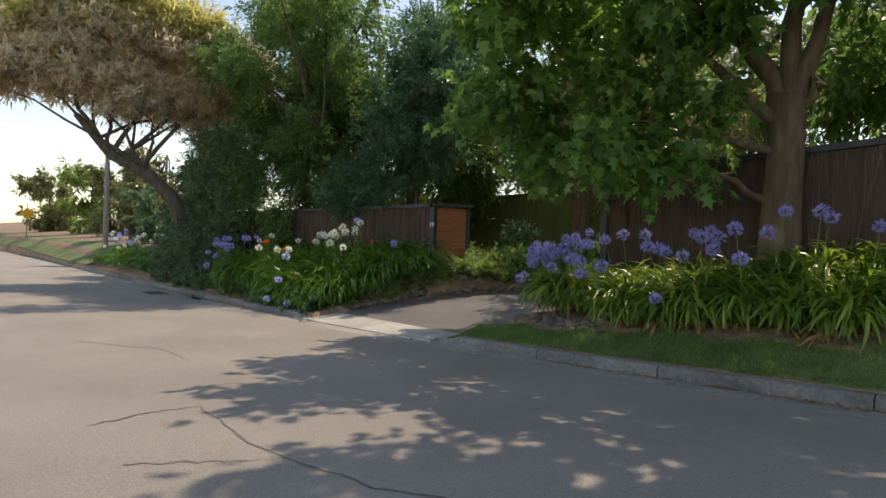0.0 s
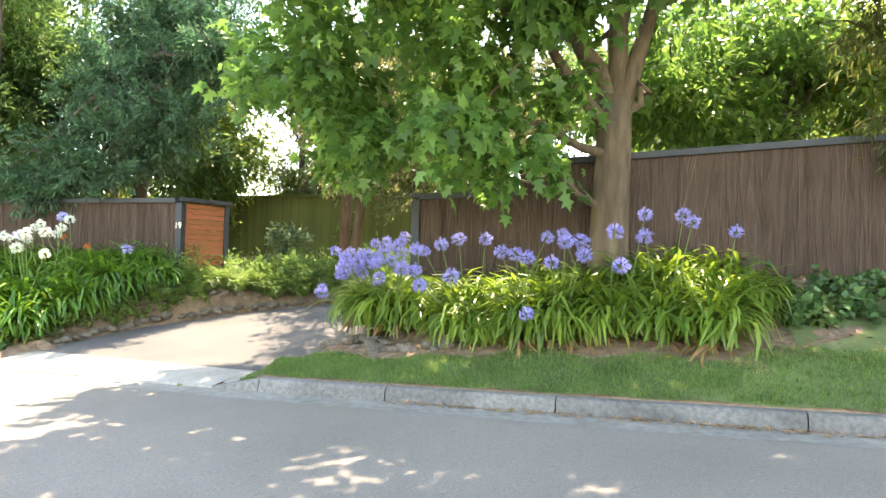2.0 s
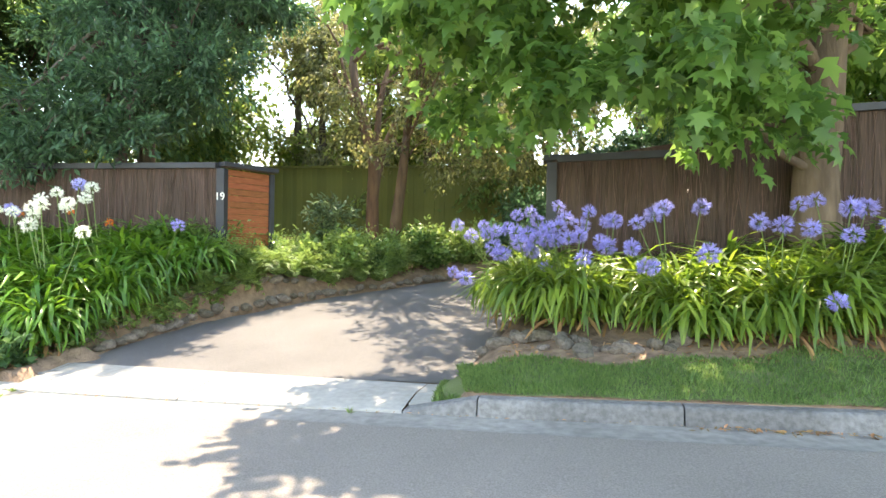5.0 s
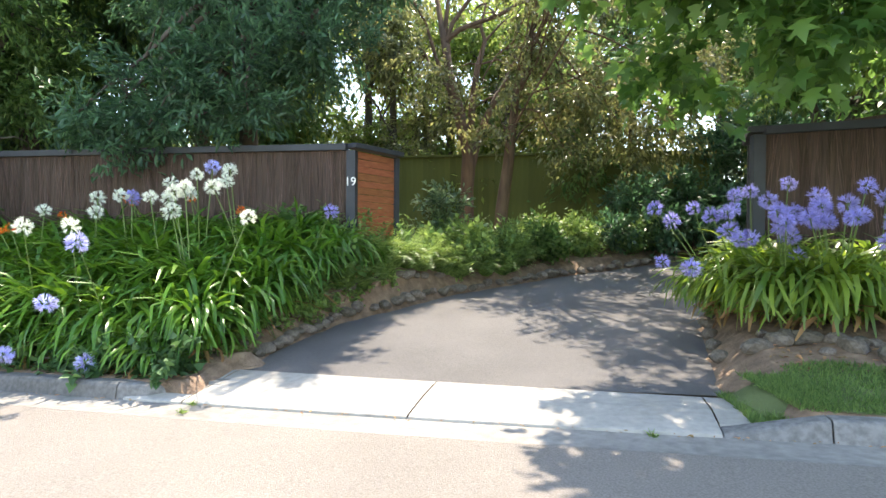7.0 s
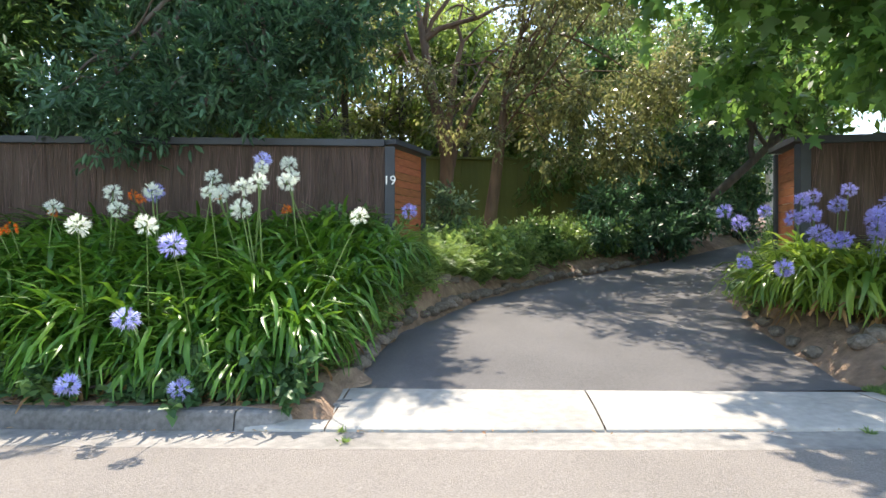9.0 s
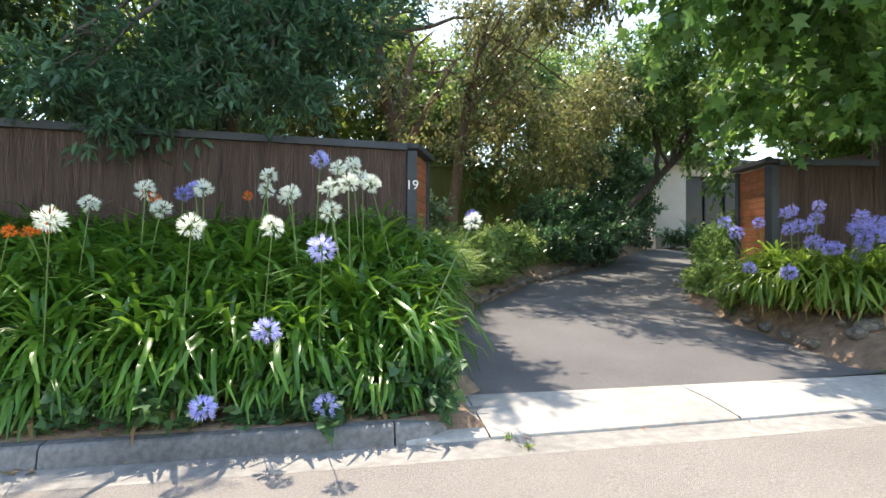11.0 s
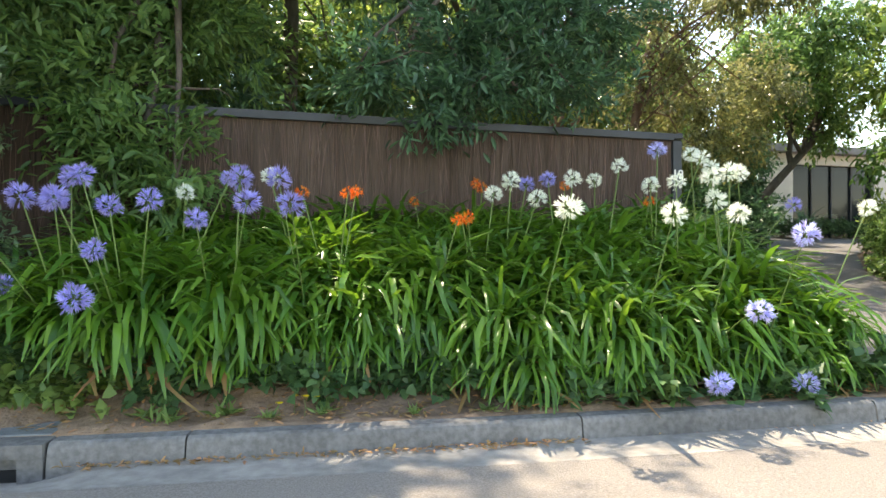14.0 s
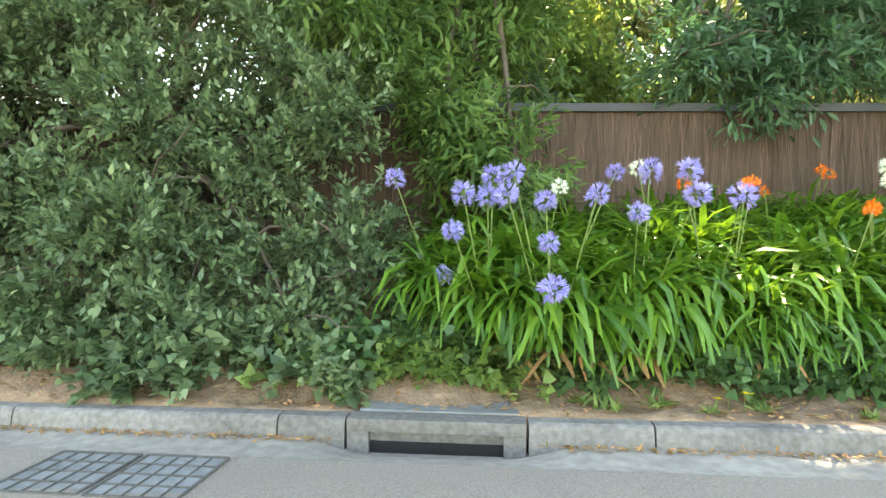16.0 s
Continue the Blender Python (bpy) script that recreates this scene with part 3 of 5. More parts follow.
def crack(points, w):
    V, F = [], []
    r = random.Random(4)
    pts = []
    for a, b in zip(points, points[1:]):
        for i in range(8):
            t = i / 8
            pts.append((a[0] + (b[0] - a[0]) * t + r.uniform(-0.025, 0.025), a[1] + (b[1] - a[1]) * t + r.uniform(-0.025, 0.025)))
    pts.append(points[-1])
    for i, (x, y) in enumerate(pts):
        q = pts[min(i + 1, len(pts) - 1)]
        p = pts[max(i - 1, 0)]
        d = Vector((q[0] - p[0], q[1] - p[1])).normalized()
        ww = w * r.uniform(0.5, 1.2)
        for s in (-1, 1):
            px, py = x - d.y * s * ww, y + d.x * s * ww
            V.append((px, py, float(road_z(px, off_kerb(px, py))) + 0.004))
    for i in range(len(pts) - 1):
        F.append((2 * i, 2 * i + 1, 2 * i + 3, 2 * i + 2))
    return mesh_of("road_crack", V, F, M["tar"])


for cp, w in [([(-4.12, 0.75), (-4.2, 1.2), (-4.14, 1.54), (-2.8, 1.32), (-1.79, 1.39), (-1.2, 1.6)], 0.010), ([(-3.08, 0.64), (-2.85, 0.9), (-2.6, 1.2)], 0.007), ([(-9, 2.0), (-7.5, 2.6), (-6.4, 2.5)], 0.008)]:
    tagged(new("road_crack", crack(cp, w)), "thin dark sealed crack in the asphalt", "", "", "structure")

# ---- fences ----
def wattle(x0, y0, x1, y1, z_low, z_high, spacing, seed):
    """Upright twigs in a sheet from one point of the plan to another: wavy four-sided sticks."""
    r = np.random.default_rng(seed)
    length = math.hypot(x1 - x0, y1 - y0)
    dx, dy = (x1 - x0) / length, (y1 - y0) / length
    n = int(length / spacing)
    s = np.sort(r.random(n)) * length
    levels = 5
    t = np.linspace(0, 1, levels)
    low = z_low + r.random(n) * 0.04
    high = z_high - r.random(n) ** 2 * 0.05
    lean = r.normal(scale=0.06, size=n)
    ph, amp = r.random(n) * 6.28, 0.006 + 0.016 * r.random(n)
    rad = 0.002 + 0.004 * r.random(n)
    depth = r.normal(scale=0.013, size=n) + 0.004 * np.sin(s * 23.0 + 2 * np.sin(s * 5.0))
    z = low[:, None] + (high - low)[:, None] * t
    sway = 0.012 * np.sin(s * 13.0 + 1.7 * np.sin(s * 2.3))[:, None] * np.sin(2.4 + t * 5.0)
    along = s[:, None] + sway + lean[:, None] * (t - 0.5) * 2 + amp[:, None] * np.sin(ph[:, None] + t * 9)
    deep = depth[:, None] + amp[:, None] * np.cos(ph[:, None] * 2 + t * 7)
    along = np.clip(along, 0.0, length)
    ring = np.array([(1, 0), (0, 1), (-1, 0), (0, -1)])
    A = along[:, :, None] + rad[:, None, None] * ring[None, None, :, 0]
    B = deep[:, :, None] + rad[:, None, None] * ring[None, None, :, 1]
    X, Y = x0 + A * dx - B * dy, y0 + A * dy + B * dx
    Z = np.broadcast_to(z[:, :, None], X.shape)
    V = np.stack([X, Y, Z], -1).reshape(-1, 3)
    i = np.arange(n)[:, None, None] * levels * 4
    l = np.arange(levels - 1)[None, :, None] * 4
    k = np.arange(4)[None, None, :]
    F = np.stack([i + l + k, i + l + (k + 1) % 4, i + l + 4 + (k + 1) % 4, i + l + 4 + k], -1).reshape(-1, 4)
    return V, F


def rail(a, b, w, h, mat, name, bevel=0.006):
    """A bar from a to b in the world, w wide and h high."""
    a, b = Vector(a), Vector(b)
    d = b - a
    ang = math.degrees(math.atan2(d.y, d.x))
    tilt = -math.degrees(math.atan2(d.z, math.hypot(d.x, d.y)))
    c = (a + b) / 2
    bm = bmesh.new()
    bmesh.ops.create_cube(bm, size=1)
    bmesh.ops.scale(bm, vec=(d.length, w, h), verts=bm.verts)
    bmesh.ops.bevel(bm, geom=bm.edges[:], offset=bevel, segments=2, profile=0.7, affect="EDGES")
    bmesh.ops.transform(bm, matrix=Matrix.Translation(c) @ pose(0, 0, 0, 0, 0, ang) @ pose(0, 0, 0, 0, tilt, 0), verts=bm.verts)
    me = bpy.data.meshes.new(name)
    bm.to_mesh(me)
    bm.free()
    me.materials.append(mat)
    return me


def brush_fence(label, x0, y0, x1, y1, low0, low1, top0, top1, spacing, posts, seed):
    f = thing("brush_fence", label, "fence", group="street fences")
    V, F = wattle(x0, y0, x1, y1, min(low0, low1), max(top0, top1) - 0.07, spacing, seed)
    t = ((V[:, 0] - x0) * (x1 - x0) + (V[:, 1] - y0) * (y1 - y0)) / ((x1 - x0) ** 2 + (y1 - y0) ** 2)
    lo, hi = low0 + (low1 - low0) * t, top0 + (top1 - top0) * t - 0.07
    q = (V[:, 2] - min(low0, low1)) / (max(top0, top1) - 0.07 - min(low0, low1))
    V[:, 2] = lo + q * (hi - lo)
    tagged(part_me("brush_panel", mesh_of("brush_panel", V, [F], M["brush"]), f, "bundled brown brush twigs"), kind="stuff")
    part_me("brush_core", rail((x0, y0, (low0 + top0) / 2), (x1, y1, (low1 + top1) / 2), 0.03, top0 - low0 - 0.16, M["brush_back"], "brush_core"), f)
    part_me("cap", rail((x0, y0, top0 - 0.045), (x1, y1, top1 - 0.045), 0.16, 0.09, M["charcoal"], "cap"), f, "charcoal painted capping board")
    part_me("plinth", rail((x0, y0, low0 - 0.06), (x1, y1, low1 - 0.06), 0.05, 0.14, M["charcoal"], "plinth"), f, "charcoal painted plinth board")
    for px, py, lo_, hi_ in posts:
        part_me("post", box(0.13, 0.13, hi_ - lo_, 0.008, M["charcoal"], "post", (px, py, (lo_ + hi_) / 2)), f, "charcoal painted square post")
    return f


POST_L = (-9.47, 10.0)
POST_R = (-4.40, 9.22)


def fence_r_y(x):
    return POST_R[1] - SLOPE * (x - POST_R[0])


brush_fence("brown brush fence with charcoal capping behind lilies", -24.0, 9.99, -9.54, 9.99, 0.75, 0.75, 2.51, 2.51, 0.0038,
            [(POST_L[0], POST_L[1], 0.1, 2.42)], 3)
brush_fence("low brush fence wing with charcoal corner post beside the driveway", -4.33, 9.22, -2.70, fence_r_y(-2.70), 0.55, 0.95, 2.46, 2.50, 0.0038,
            [(POST_R[0], POST_R[1], 0.2, 2.37)], 4)
brush_fence("tall brown brush fence with charcoal capping on the bank", -2.70, fence_r_y(-2.70), 9.0, fence_r_y(9.0), 1.12, 1.55, 2.92, 3.34, 0.0042,
            [], 5)


def slat_screen(label, a, b, low, top, n, seed):
    """A return panel of level slats between two posts, with a capping board."""
    f = thing("slat_screen", label, "screen", group="slatted entrance screens")
    a, b = Vector((*a, 0)), Vector((*b, 0))
    d = (b - a).normalized()
    s, e = a + d * 0.07, b - d * 0.05
    pitch = (top - 0.1 - low) / n
    r = random.Random(seed)
    for i in range(n):
        z = low + pitch * (i + 0.5)
        j = r.uniform(-0.004, 0.004)
        part_me("slat", rail((s.x, s.y, z + j), (e.x, e.y, z - j), 0.022, pitch - 0.006, M["cedar"], "slat", 0.003), f)
    part_me("post", box(0.09, 0.09, top - 0.09 - low + 0.2, 0.006, M["charcoal"], "post", (b.x, b.y, (low - 0.2 + top - 0.09) / 2), math.degrees(math.atan2(d.y, d.x))), f,
            "charcoal painted square post")
    c0, c1 = a - d * 0.02, b + d * 0.09
    part_me("cap", rail((c0.x, c0.y, top - 0.03), (c1.x, c1.y, top - 0.03), 0.2, 0.07, M["charcoal"], "cap"), f, "charcoal painted capping board")
    return f


slat_screen("red-brown cedar slat screen with charcoal frame at the driveway", POST_L, (-9.05, 10.85), 0.6, 2.52, 18, 1)
slat_screen("shaded cedar slat screen with gaps beside the driveway", POST_R, (-4.18, 10.05), 0.6, 2.47, 18, 2)

num = bpy.data.curves.new("digits", "FONT")
num.body, num.size, num.extrude, num.align_x, num.align_y = "19", 0.17, 0.004, "CENTER", "CENTER"
num_ob = new("house_number", num)
num_ob.matrix_world = pose(POST_L[0], POST_L[1] - 0.0695, 1.97, 90, 0, 0)
num.materials.append(M["digit"])
tagged(num_ob, "silver metal house number 19 on a charcoal post", "house number")


# ---- lilies ----
def strap_plant(seed, leaves, size, dry=0.04, mat="strap"):
    """A clump of broad strap leaves that rise, arch over and hang, shallowly channelled, with a few dry ones low down."""
    r = np.random.default_rng(seed)
    seg = 6
    V, F, I = [], [], []
    t = np.linspace(0, 1, seg)
    for i in range(leaves):
        a = r.random() * 2 * math.pi
        length = size * (0.55 + 0.5 * r.random())
        dead = r.random() < dry
        if r.random() < 0.68:
            rise, end, early = r.uniform(0.75, 1.35), r.uniform(-1.5, -0.8), r.uniform(0.62, 0.9)
        else:
            rise, end, early = r.uniform(1.1, 1.5), r.uniform(-0.9, 0.1), r.uniform(0.85, 1.1)
            length *= 0.92
        if dead:
            rise, end, length = r.uniform(-0.1, 0.5), r.uniform(-1.4, -0.5), length * 0.7
        q = np.clip((t - 0.1) / early, 0, 1)
        ang = rise + (end - rise) * q * q * (3 - 2 * q)
        step_ = length / (seg - 1)
        h = np.concatenate([[0], np.cumsum(np.cos(ang[:-1]) * step_)])
        z = np.concatenate([[0], np.cumsum(np.sin(ang[:-1]) * step_)])
        z = np.maximum(z, -0.16 * h / max(size, 0.1) - 0.3)
        w = size * 0.0195 * (0.75 + 0.5 * r.random()) * np.minimum(1, 0.6 + t * 1.6) * np.sqrt(np.maximum(1 - t ** 8, 0.1))
        bx, by = r.normal(scale=0.085 * size, size=2)
        twist = r.normal(scale=0.12) + t * r.normal(scale=0.3)
        curl = r.normal(scale=0.22)
        o = len(V)
        for k in range(seg):
            b = a + curl * t[k] ** 2
            ca, sa = math.cos(b), math.sin(b)
            c = np.array([bx + ca * h[k], by + sa * h[k], z[k]])
            up = np.array([-ca * math.sin(ang[k]), -sa * math.sin(ang[k]), math.cos(ang[k])])
            side = np.array([-sa, ca, 0]) * math.cos(twist[k]) + up * math.sin(twist[k])
            fold = 0.45 - 0.3 * t[k]
            V += [c - side * w[k] + up * w[k] * fold, c, c + side * w[k] + up * w[k] * fold]
        for k in range(seg - 1):
            p = o + 3 * k
            F += [(p, p + 1, p + 4, p + 3), (p + 1, p + 2, p + 5, p + 4)]
            I += [1 if dead else 0] * 2
    F, I = np.array(F), np.array(I)
    return (mesh_of("foliage", np.array(V), [F[I == 0]], M[mat], smooth=True), mesh_of("withered_leaf", np.array(V), [F[I == 1]], M["dead_strap"], smooth=True))


STRAPS = [strap_plant(20 + i, 280, 1.0) for i in range(5)]
STRAPS_BANK = [strap_plant(30 + i, 280, 1.0, 0.04, "bank_strap") for i in range(4)]
STRAPS_DRY = [strap_plant(40 + i, 280, 1.0, 0.13, "bank_strap") for i in range(2)]


def bloom_mesh(mat, seed, flowers=42, r0=0.078, petal=0.021):
    """A round head of slender trumpet florets, each with six narrow petals, on fine green spokes."""
    r = np.random.default_rng(seed)
    V, F, I = [], [], []
    for i in range(flowers):
        g = (i + 0.5) / flowers
        th = 2.39996 * i + r.normal(scale=0.2)
        cz = 1 - 1.82 * g
        sz = math.sqrt(max(1 - cz * cz, 0))
        d = unit(np.array([sz * math.cos(th), sz * math.sin(th), cz]) + r.normal(scale=0.12, size=3))
        u = unit(np.cross(d, [0.3, 0.2, 0.9]))
        w = np.cross(d, u)
        rr = r0 * (0.78 + 0.36 * r.random())
        o = len(V)
        V += [d * 0.004 + u * 0.0014, d * 0.004 - u * 0.0014, d * rr * 0.6 + w * 0.0012]
        F.append((o, o + 1, o + 2))
        I.append(1)
        base = len(V)
        V.append(d * rr * 0.5)
        closed = 0.35 if r.random() < 0.2 else 1.0
        for k in range(6):
            a = 2 * math.pi * k / 6 + r.random() * 0.3
            e = u * math.cos(a) + w * math.sin(a)
            f = w * math.cos(a) - u * math.sin(a)
            b = len(V)
            V += [d * rr * 0.84 + e * 0.009 * closed + f * 0.004, d * rr * 1.08 + e * petal * closed * (0.8 + 0.4 * r.random()), d * rr * 0.84 + e * 0.009 * closed - f * 0.004]
            F.append((base, b, b + 1, b + 2))
            I.append(0)
    return mesh_of("bloom", np.array(V), F, [mat, M["stalk"]], I)


BLOOMS = {k: [bloom_mesh(M[k], 60 + i + 7 * j) for i in range(3)] for j, k in enumerate(("violet", "cream", "mixed"))}
BLOOMS["orange"] = [bloom_mesh(M["orange"], 90, 16, 0.06, 0.028)]
CLUMPS = []


def clump(x, y, size, seed, label, dry=False, lift=0.0):
    z = float(land_z(x, y)) + lift
    t = thing("agapanthus", label, "plant", (x, y, z), "agapanthus clumps")
    t.rotation_euler = (0, 0, seed * 2.399)
    t.scale = (size, size, size * (0.92 + 0.16 * ((seed * 37) % 10) / 10))
    green, dead = STRAPS_DRY[seed % 2] if dry else STRAPS_BANK[seed % 4] if x > -6 else STRAPS[seed % 5]
    part_me("foliage", green, t)
    part_me("withered_leaf", dead, t, "dry straw-brown leaves low in the clump")
    CLUMPS.append((x, y, t))
    return t


def flower(x, y, z, kind, seed, big=1.0):
    """A head at a place, on a stalk that leaves the nearest clump."""
    cx, cy, t = min(CLUMPS, key=lambda c: (c[0] - x) ** 2 + (c[1] - y) ** 2 + (0.25 if c[1] < y else 0))
    inv = (Matrix.LocRotScale(t.location, t.rotation_euler, t.scale)).inverted()
    zb = float(land_z(cx, cy)) + 0.1
    foot, head = Vector((cx, cy, zb)), Vector((x, y, z))
    mid = foot.lerp(head, 0.55) + Vector((0, 0, 0.18 if z < 0.9 else 0.05))
    pts = []
    for i in range(8):
        q = i / 7
        pts.append(inv @ (foot * (1 - q) ** 2 + mid * 2 * q * (1 - q) + head * q * q))
    v, f = tube(pts, [0.008 - 0.0004 * i for i in range(8)], 5)
    st = part_me("flower_stalk", mesh_of("flower_stalk", [tuple(p) for p in v], f, M["stalk"], smooth=True), t, "slender green stalk")
    b = new("bloom", BLOOMS[kind][seed % len(BLOOMS[kind])])
    b.parent = st
    b.matrix_local = inv @ (Matrix.Translation(head) @ pose(0, 0, 0, (seed * 53) % 40 - 20, (seed * 31) % 40 - 20, (seed * 97) % 360) @ Matrix.Scale(big, 4))
    b["label"] = {"violet": "violet-blue globe of florets", "cream": "cream-white globe of florets", "mixed": "pale violet globe of florets", "orange": "bright orange flower cluster"}[kind]


rnd = random.Random(11)
# the long bed before the first fence
k = 0
for row, (o, size) in enumerate([(0.52, 0.72), (0.85, 0.98), (1.3, 1.12), (1.85, 1.18), (2.45, 1.12), (3.05, 1.0)]):
    x = -10.36 + (0.11 * row) - (0.08 if row == 0 else 0)
    first = True
    end = [-15.1, -15.8, -16.2, -16.4, -16.4, -16.2][row]
    while x > end:
        px, py = from_kerb(x + rnd.uniform(-0.1, 0.1), o + rnd.uniform(-0.12, 0.12) + [0.34, 0.2, 0, 0, 0, 0][row] * float(step(-12.0, -13.6, x)))
        clump(px, py, size * rnd.uniform(0.92, 1.1) * (0.86 if first else 1), k, "lush green strap-leaved lily clump in the garden bed", lift=0.03 + 0.03 * row)
        first = False
        x -= rnd.uniform(0.40, 0.52)
        k += 1
for q, (cx, cy) in enumerate([(-15.9, 7.95), (-15.45, 7.75), (-15.1, 8.05), (-16.25, 8.3), (-15.7, 8.4), (-14.8, 7.8)]):
    clump(cx, cy, 0.96 + 0.05 * (q % 3), 520 + q, "lush green strap-leaved lily clump in the garden bed", lift=0.18)
# the bed before the second fence
for row, (o, size, x0, x1) in enumerate([(1.45, 0.9, -4.5, -0.6), (1.75, 1.0, -4.8, -0.3), (2.15, 1.02, -4.9, -0.1), (2.6, 0.98, -4.8, -0.1)]):
    x = x0
    while x < x1:
        px, py = from_kerb(x + rnd.uniform(-0.1, 0.1), min(o + rnd.uniform(-0.12, 0.12) + (0.75 if x < -4.3 else 0.6 if x < -3.5 else 0.0), 2.95))
        clump(px, py, size * rnd.uniform(0.85, 1.02), k, "green strap-leaved lily clump with some dry leaves on the bank", row == 0 and k % 2 == 0)
        x += rnd.uniform(0.42, 0.55)
        k += 1

for q, (cx, cy) in enumerate([(-4.82, 8.85), (-4.74, 8.45), (-4.58, 8.0), (-4.4, 8.6), (-4.25, 7.8), (-4.5, 8.95)]):
    clump(cx, cy, 0.98 + 0.03 * (q % 3), 500 + q, "green strap-leaved lily clump with some dry leaves on the bank", lift=0.14)

# ---- trees ----
MAPLE = [(-2.6, 7.3, 2.55, .62), (-3.3, 6.9, 3.0, .8), (-4.4, 7.6, 3.1, .85), (-5.3, 7.4, 3.9, 1.0), (-3.2, 7.5, 4.0, 1.1), (-6.0, 8.3, 4.4, 1.1),
         (-2.2, 6.5, 5.0, 1.2), (-0.5, 7.2, 5.8, 1.4), (1.4, 7.8, 5.9, 1.4), (-4.2, 6.0, 5.2, 1.3), (-2.0, 9.0, 6.8, 1.7), (0.6, 9.5, 6.9, 1.7), (-4.6, 9.0, 6.2, 1.6),
         (3.0, 8.5, 6.2, 1.5), (-1.0, 5.3, 6.2, 1.3), (-5.2, 6.9, 5.7, 1.0), (-5.4, 8.6, 3.0, .6), (-6.1, 8.3, 5.8, .8), (1.5, 6.0, 6.4, 1.4), (3.6, 6.6, 6.6, 1.4), (-1.9, 4.9, 6.4, 1.0), (-2.1, 8.0, 3.5, .6), (-2.0, 7.6, 4.6, .8)]
tree("maple_tree", "large broad-leaved street tree with drooping green branches", "tree",
     [(-1.42, 8.62, 0.85), (-1.42, 8.62, 1.2), (-1.42, 8.62, 2.0), (-1.40, 8.62, 2.9), (-1.40, 8.6, 3.7)], [0.38, 0.31, 0.245, 0.235, 0.25], MAPLE, M["maple"], M["bark"], STAR, 0.19, 40,
     limb_r=0.07, seed=3, spray=0.3, droop=0.5, leaves=22, limbs=False,
     extra_limbs=[((-1.45, 8.6, 3.5), (-2.4, 8.3, 5.6), 0.17), ((-1.38, 8.6, 3.6), (-1.3, 8.8, 6.4), 0.17), ((-1.35, 8.6, 3.4), (-0.5, 8.6, 6.0), 0.15),
                  ((-1.5, 8.5, 3.3), (-3.0, 7.2, 4.8), 0.10), ((-1.6, 8.5, 2.2), (-2.9, 8.1, 2.35), 0.055), ((-1.5, 8.5, 2.9), (-3.4, 7.3, 3.3), 0.07),
                  ((-2.3, 8.3, 5.4), (-5.0, 7.6, 5.2), 0.09), ((-1.25, 8.6, 3.3), (-0.95, 8.55, 3.75), 0.085), ((-0.6, 8.6, 5.8), (1.5, 8.0, 6.4), 0.09)])

# the two clumps of density 2.4 are added to shade the driveway's left edge
LEFT_A = [(-12.9, 13.6, 8.8, 1.5), (-10.4, 10.9, 4.3, 1.2), (-11.4, 10.5, 3.7, 1.2), (-12.4, 10.3, 3.4, 1.1), (-11.0, 11.8, 5.8, 1.4), (-12.8, 11.6, 5.4, 1.4), (-12.0, 12.6, 7.4, 1.8), (-10.5, 12.2, 7.0, 1.4),
          (-12.5, 9.75, 2.75, .62), (-11.8, 9.8, 2.9, .6), (-13.4, 9.8, 2.85, .62), (-13.7, 9.8, 3.0, .45), (-11.0, 9.9, 3.0, .55), (-12.9, 9.7, 2.5, .42), (-12.6, 12.6, 7.0, 1.3), (-9.5, 11.0, 5.8, .7, 2.4), (-9.6, 12.0, 5.8, .7, 2.4), (-11.8, 10.5, 5.2, .8)]
tree("evergreen_tree", "dark green broad evergreen overhanging the brush fence", "tree", [(-11.9, 11.6, 0.8), (-11.9, 11.6, 2.2), (-11.8, 11.5, 4.0), (-11.7, 11.3, 6.0)], [0.2, 0.17, 0.13, 0.08],
     LEFT_A, M["dark_leaf"], M["grey_bark"], BAY, 0.14, 80, seed=5, spray=0.19, droop=0.1, leaves=27)
# highest clumps, above the near view, are added to shade gutter and road
LEFT_B = [(-16.0, 9.9, 8.6, 1.4), (-18.6, 9.4, 7.6, 1.4), (-14.3, 10.0, 8.9, 1.2), (-20.2, 9.6, 8.6, 1.3), (-17.2, 9.0, 7.0, 1.0), (-15.5, 11.2, 4.4, 1.0), (-15.6, 10.6, 3.6, 1.2), (-16.2, 9.8, 2.6, .9), (-15.9, 9.5, 1.9, .8), (-15.5, 9.3, 1.5, .6), (-16.8, 10.4, 4.4, 1.4), (-15.4, 11.5, 6.4, 1.2), (-16.5, 11, 6.6, 1.7),
          (-17.8, 10.0, 5.6, 1.4), (-15.2, 9.8, 5.0, 1.0), (-17.3, 9.3, 3.4, 1.0), (-15.0, 10.6, 7.6, 1.2), (-14.7, 8.4, 9.4, 1.1)]
tree("evergreen_tree", "dense evergreen tree spilling over a brush fence", "tree", [(-16.0, 11.3, 0.8), (-16.0, 11.3, 2.4), (-15.9, 11.1, 4.4), (-15.8, 10.9, 6.2)], [0.2, 0.16, 0.12, 0.07],
     LEFT_B, M["mid_leaf"], M["grey_bark"], BAY, 0.135, 95, seed=6, spray=0.22, droop=0.12, leaves=26)
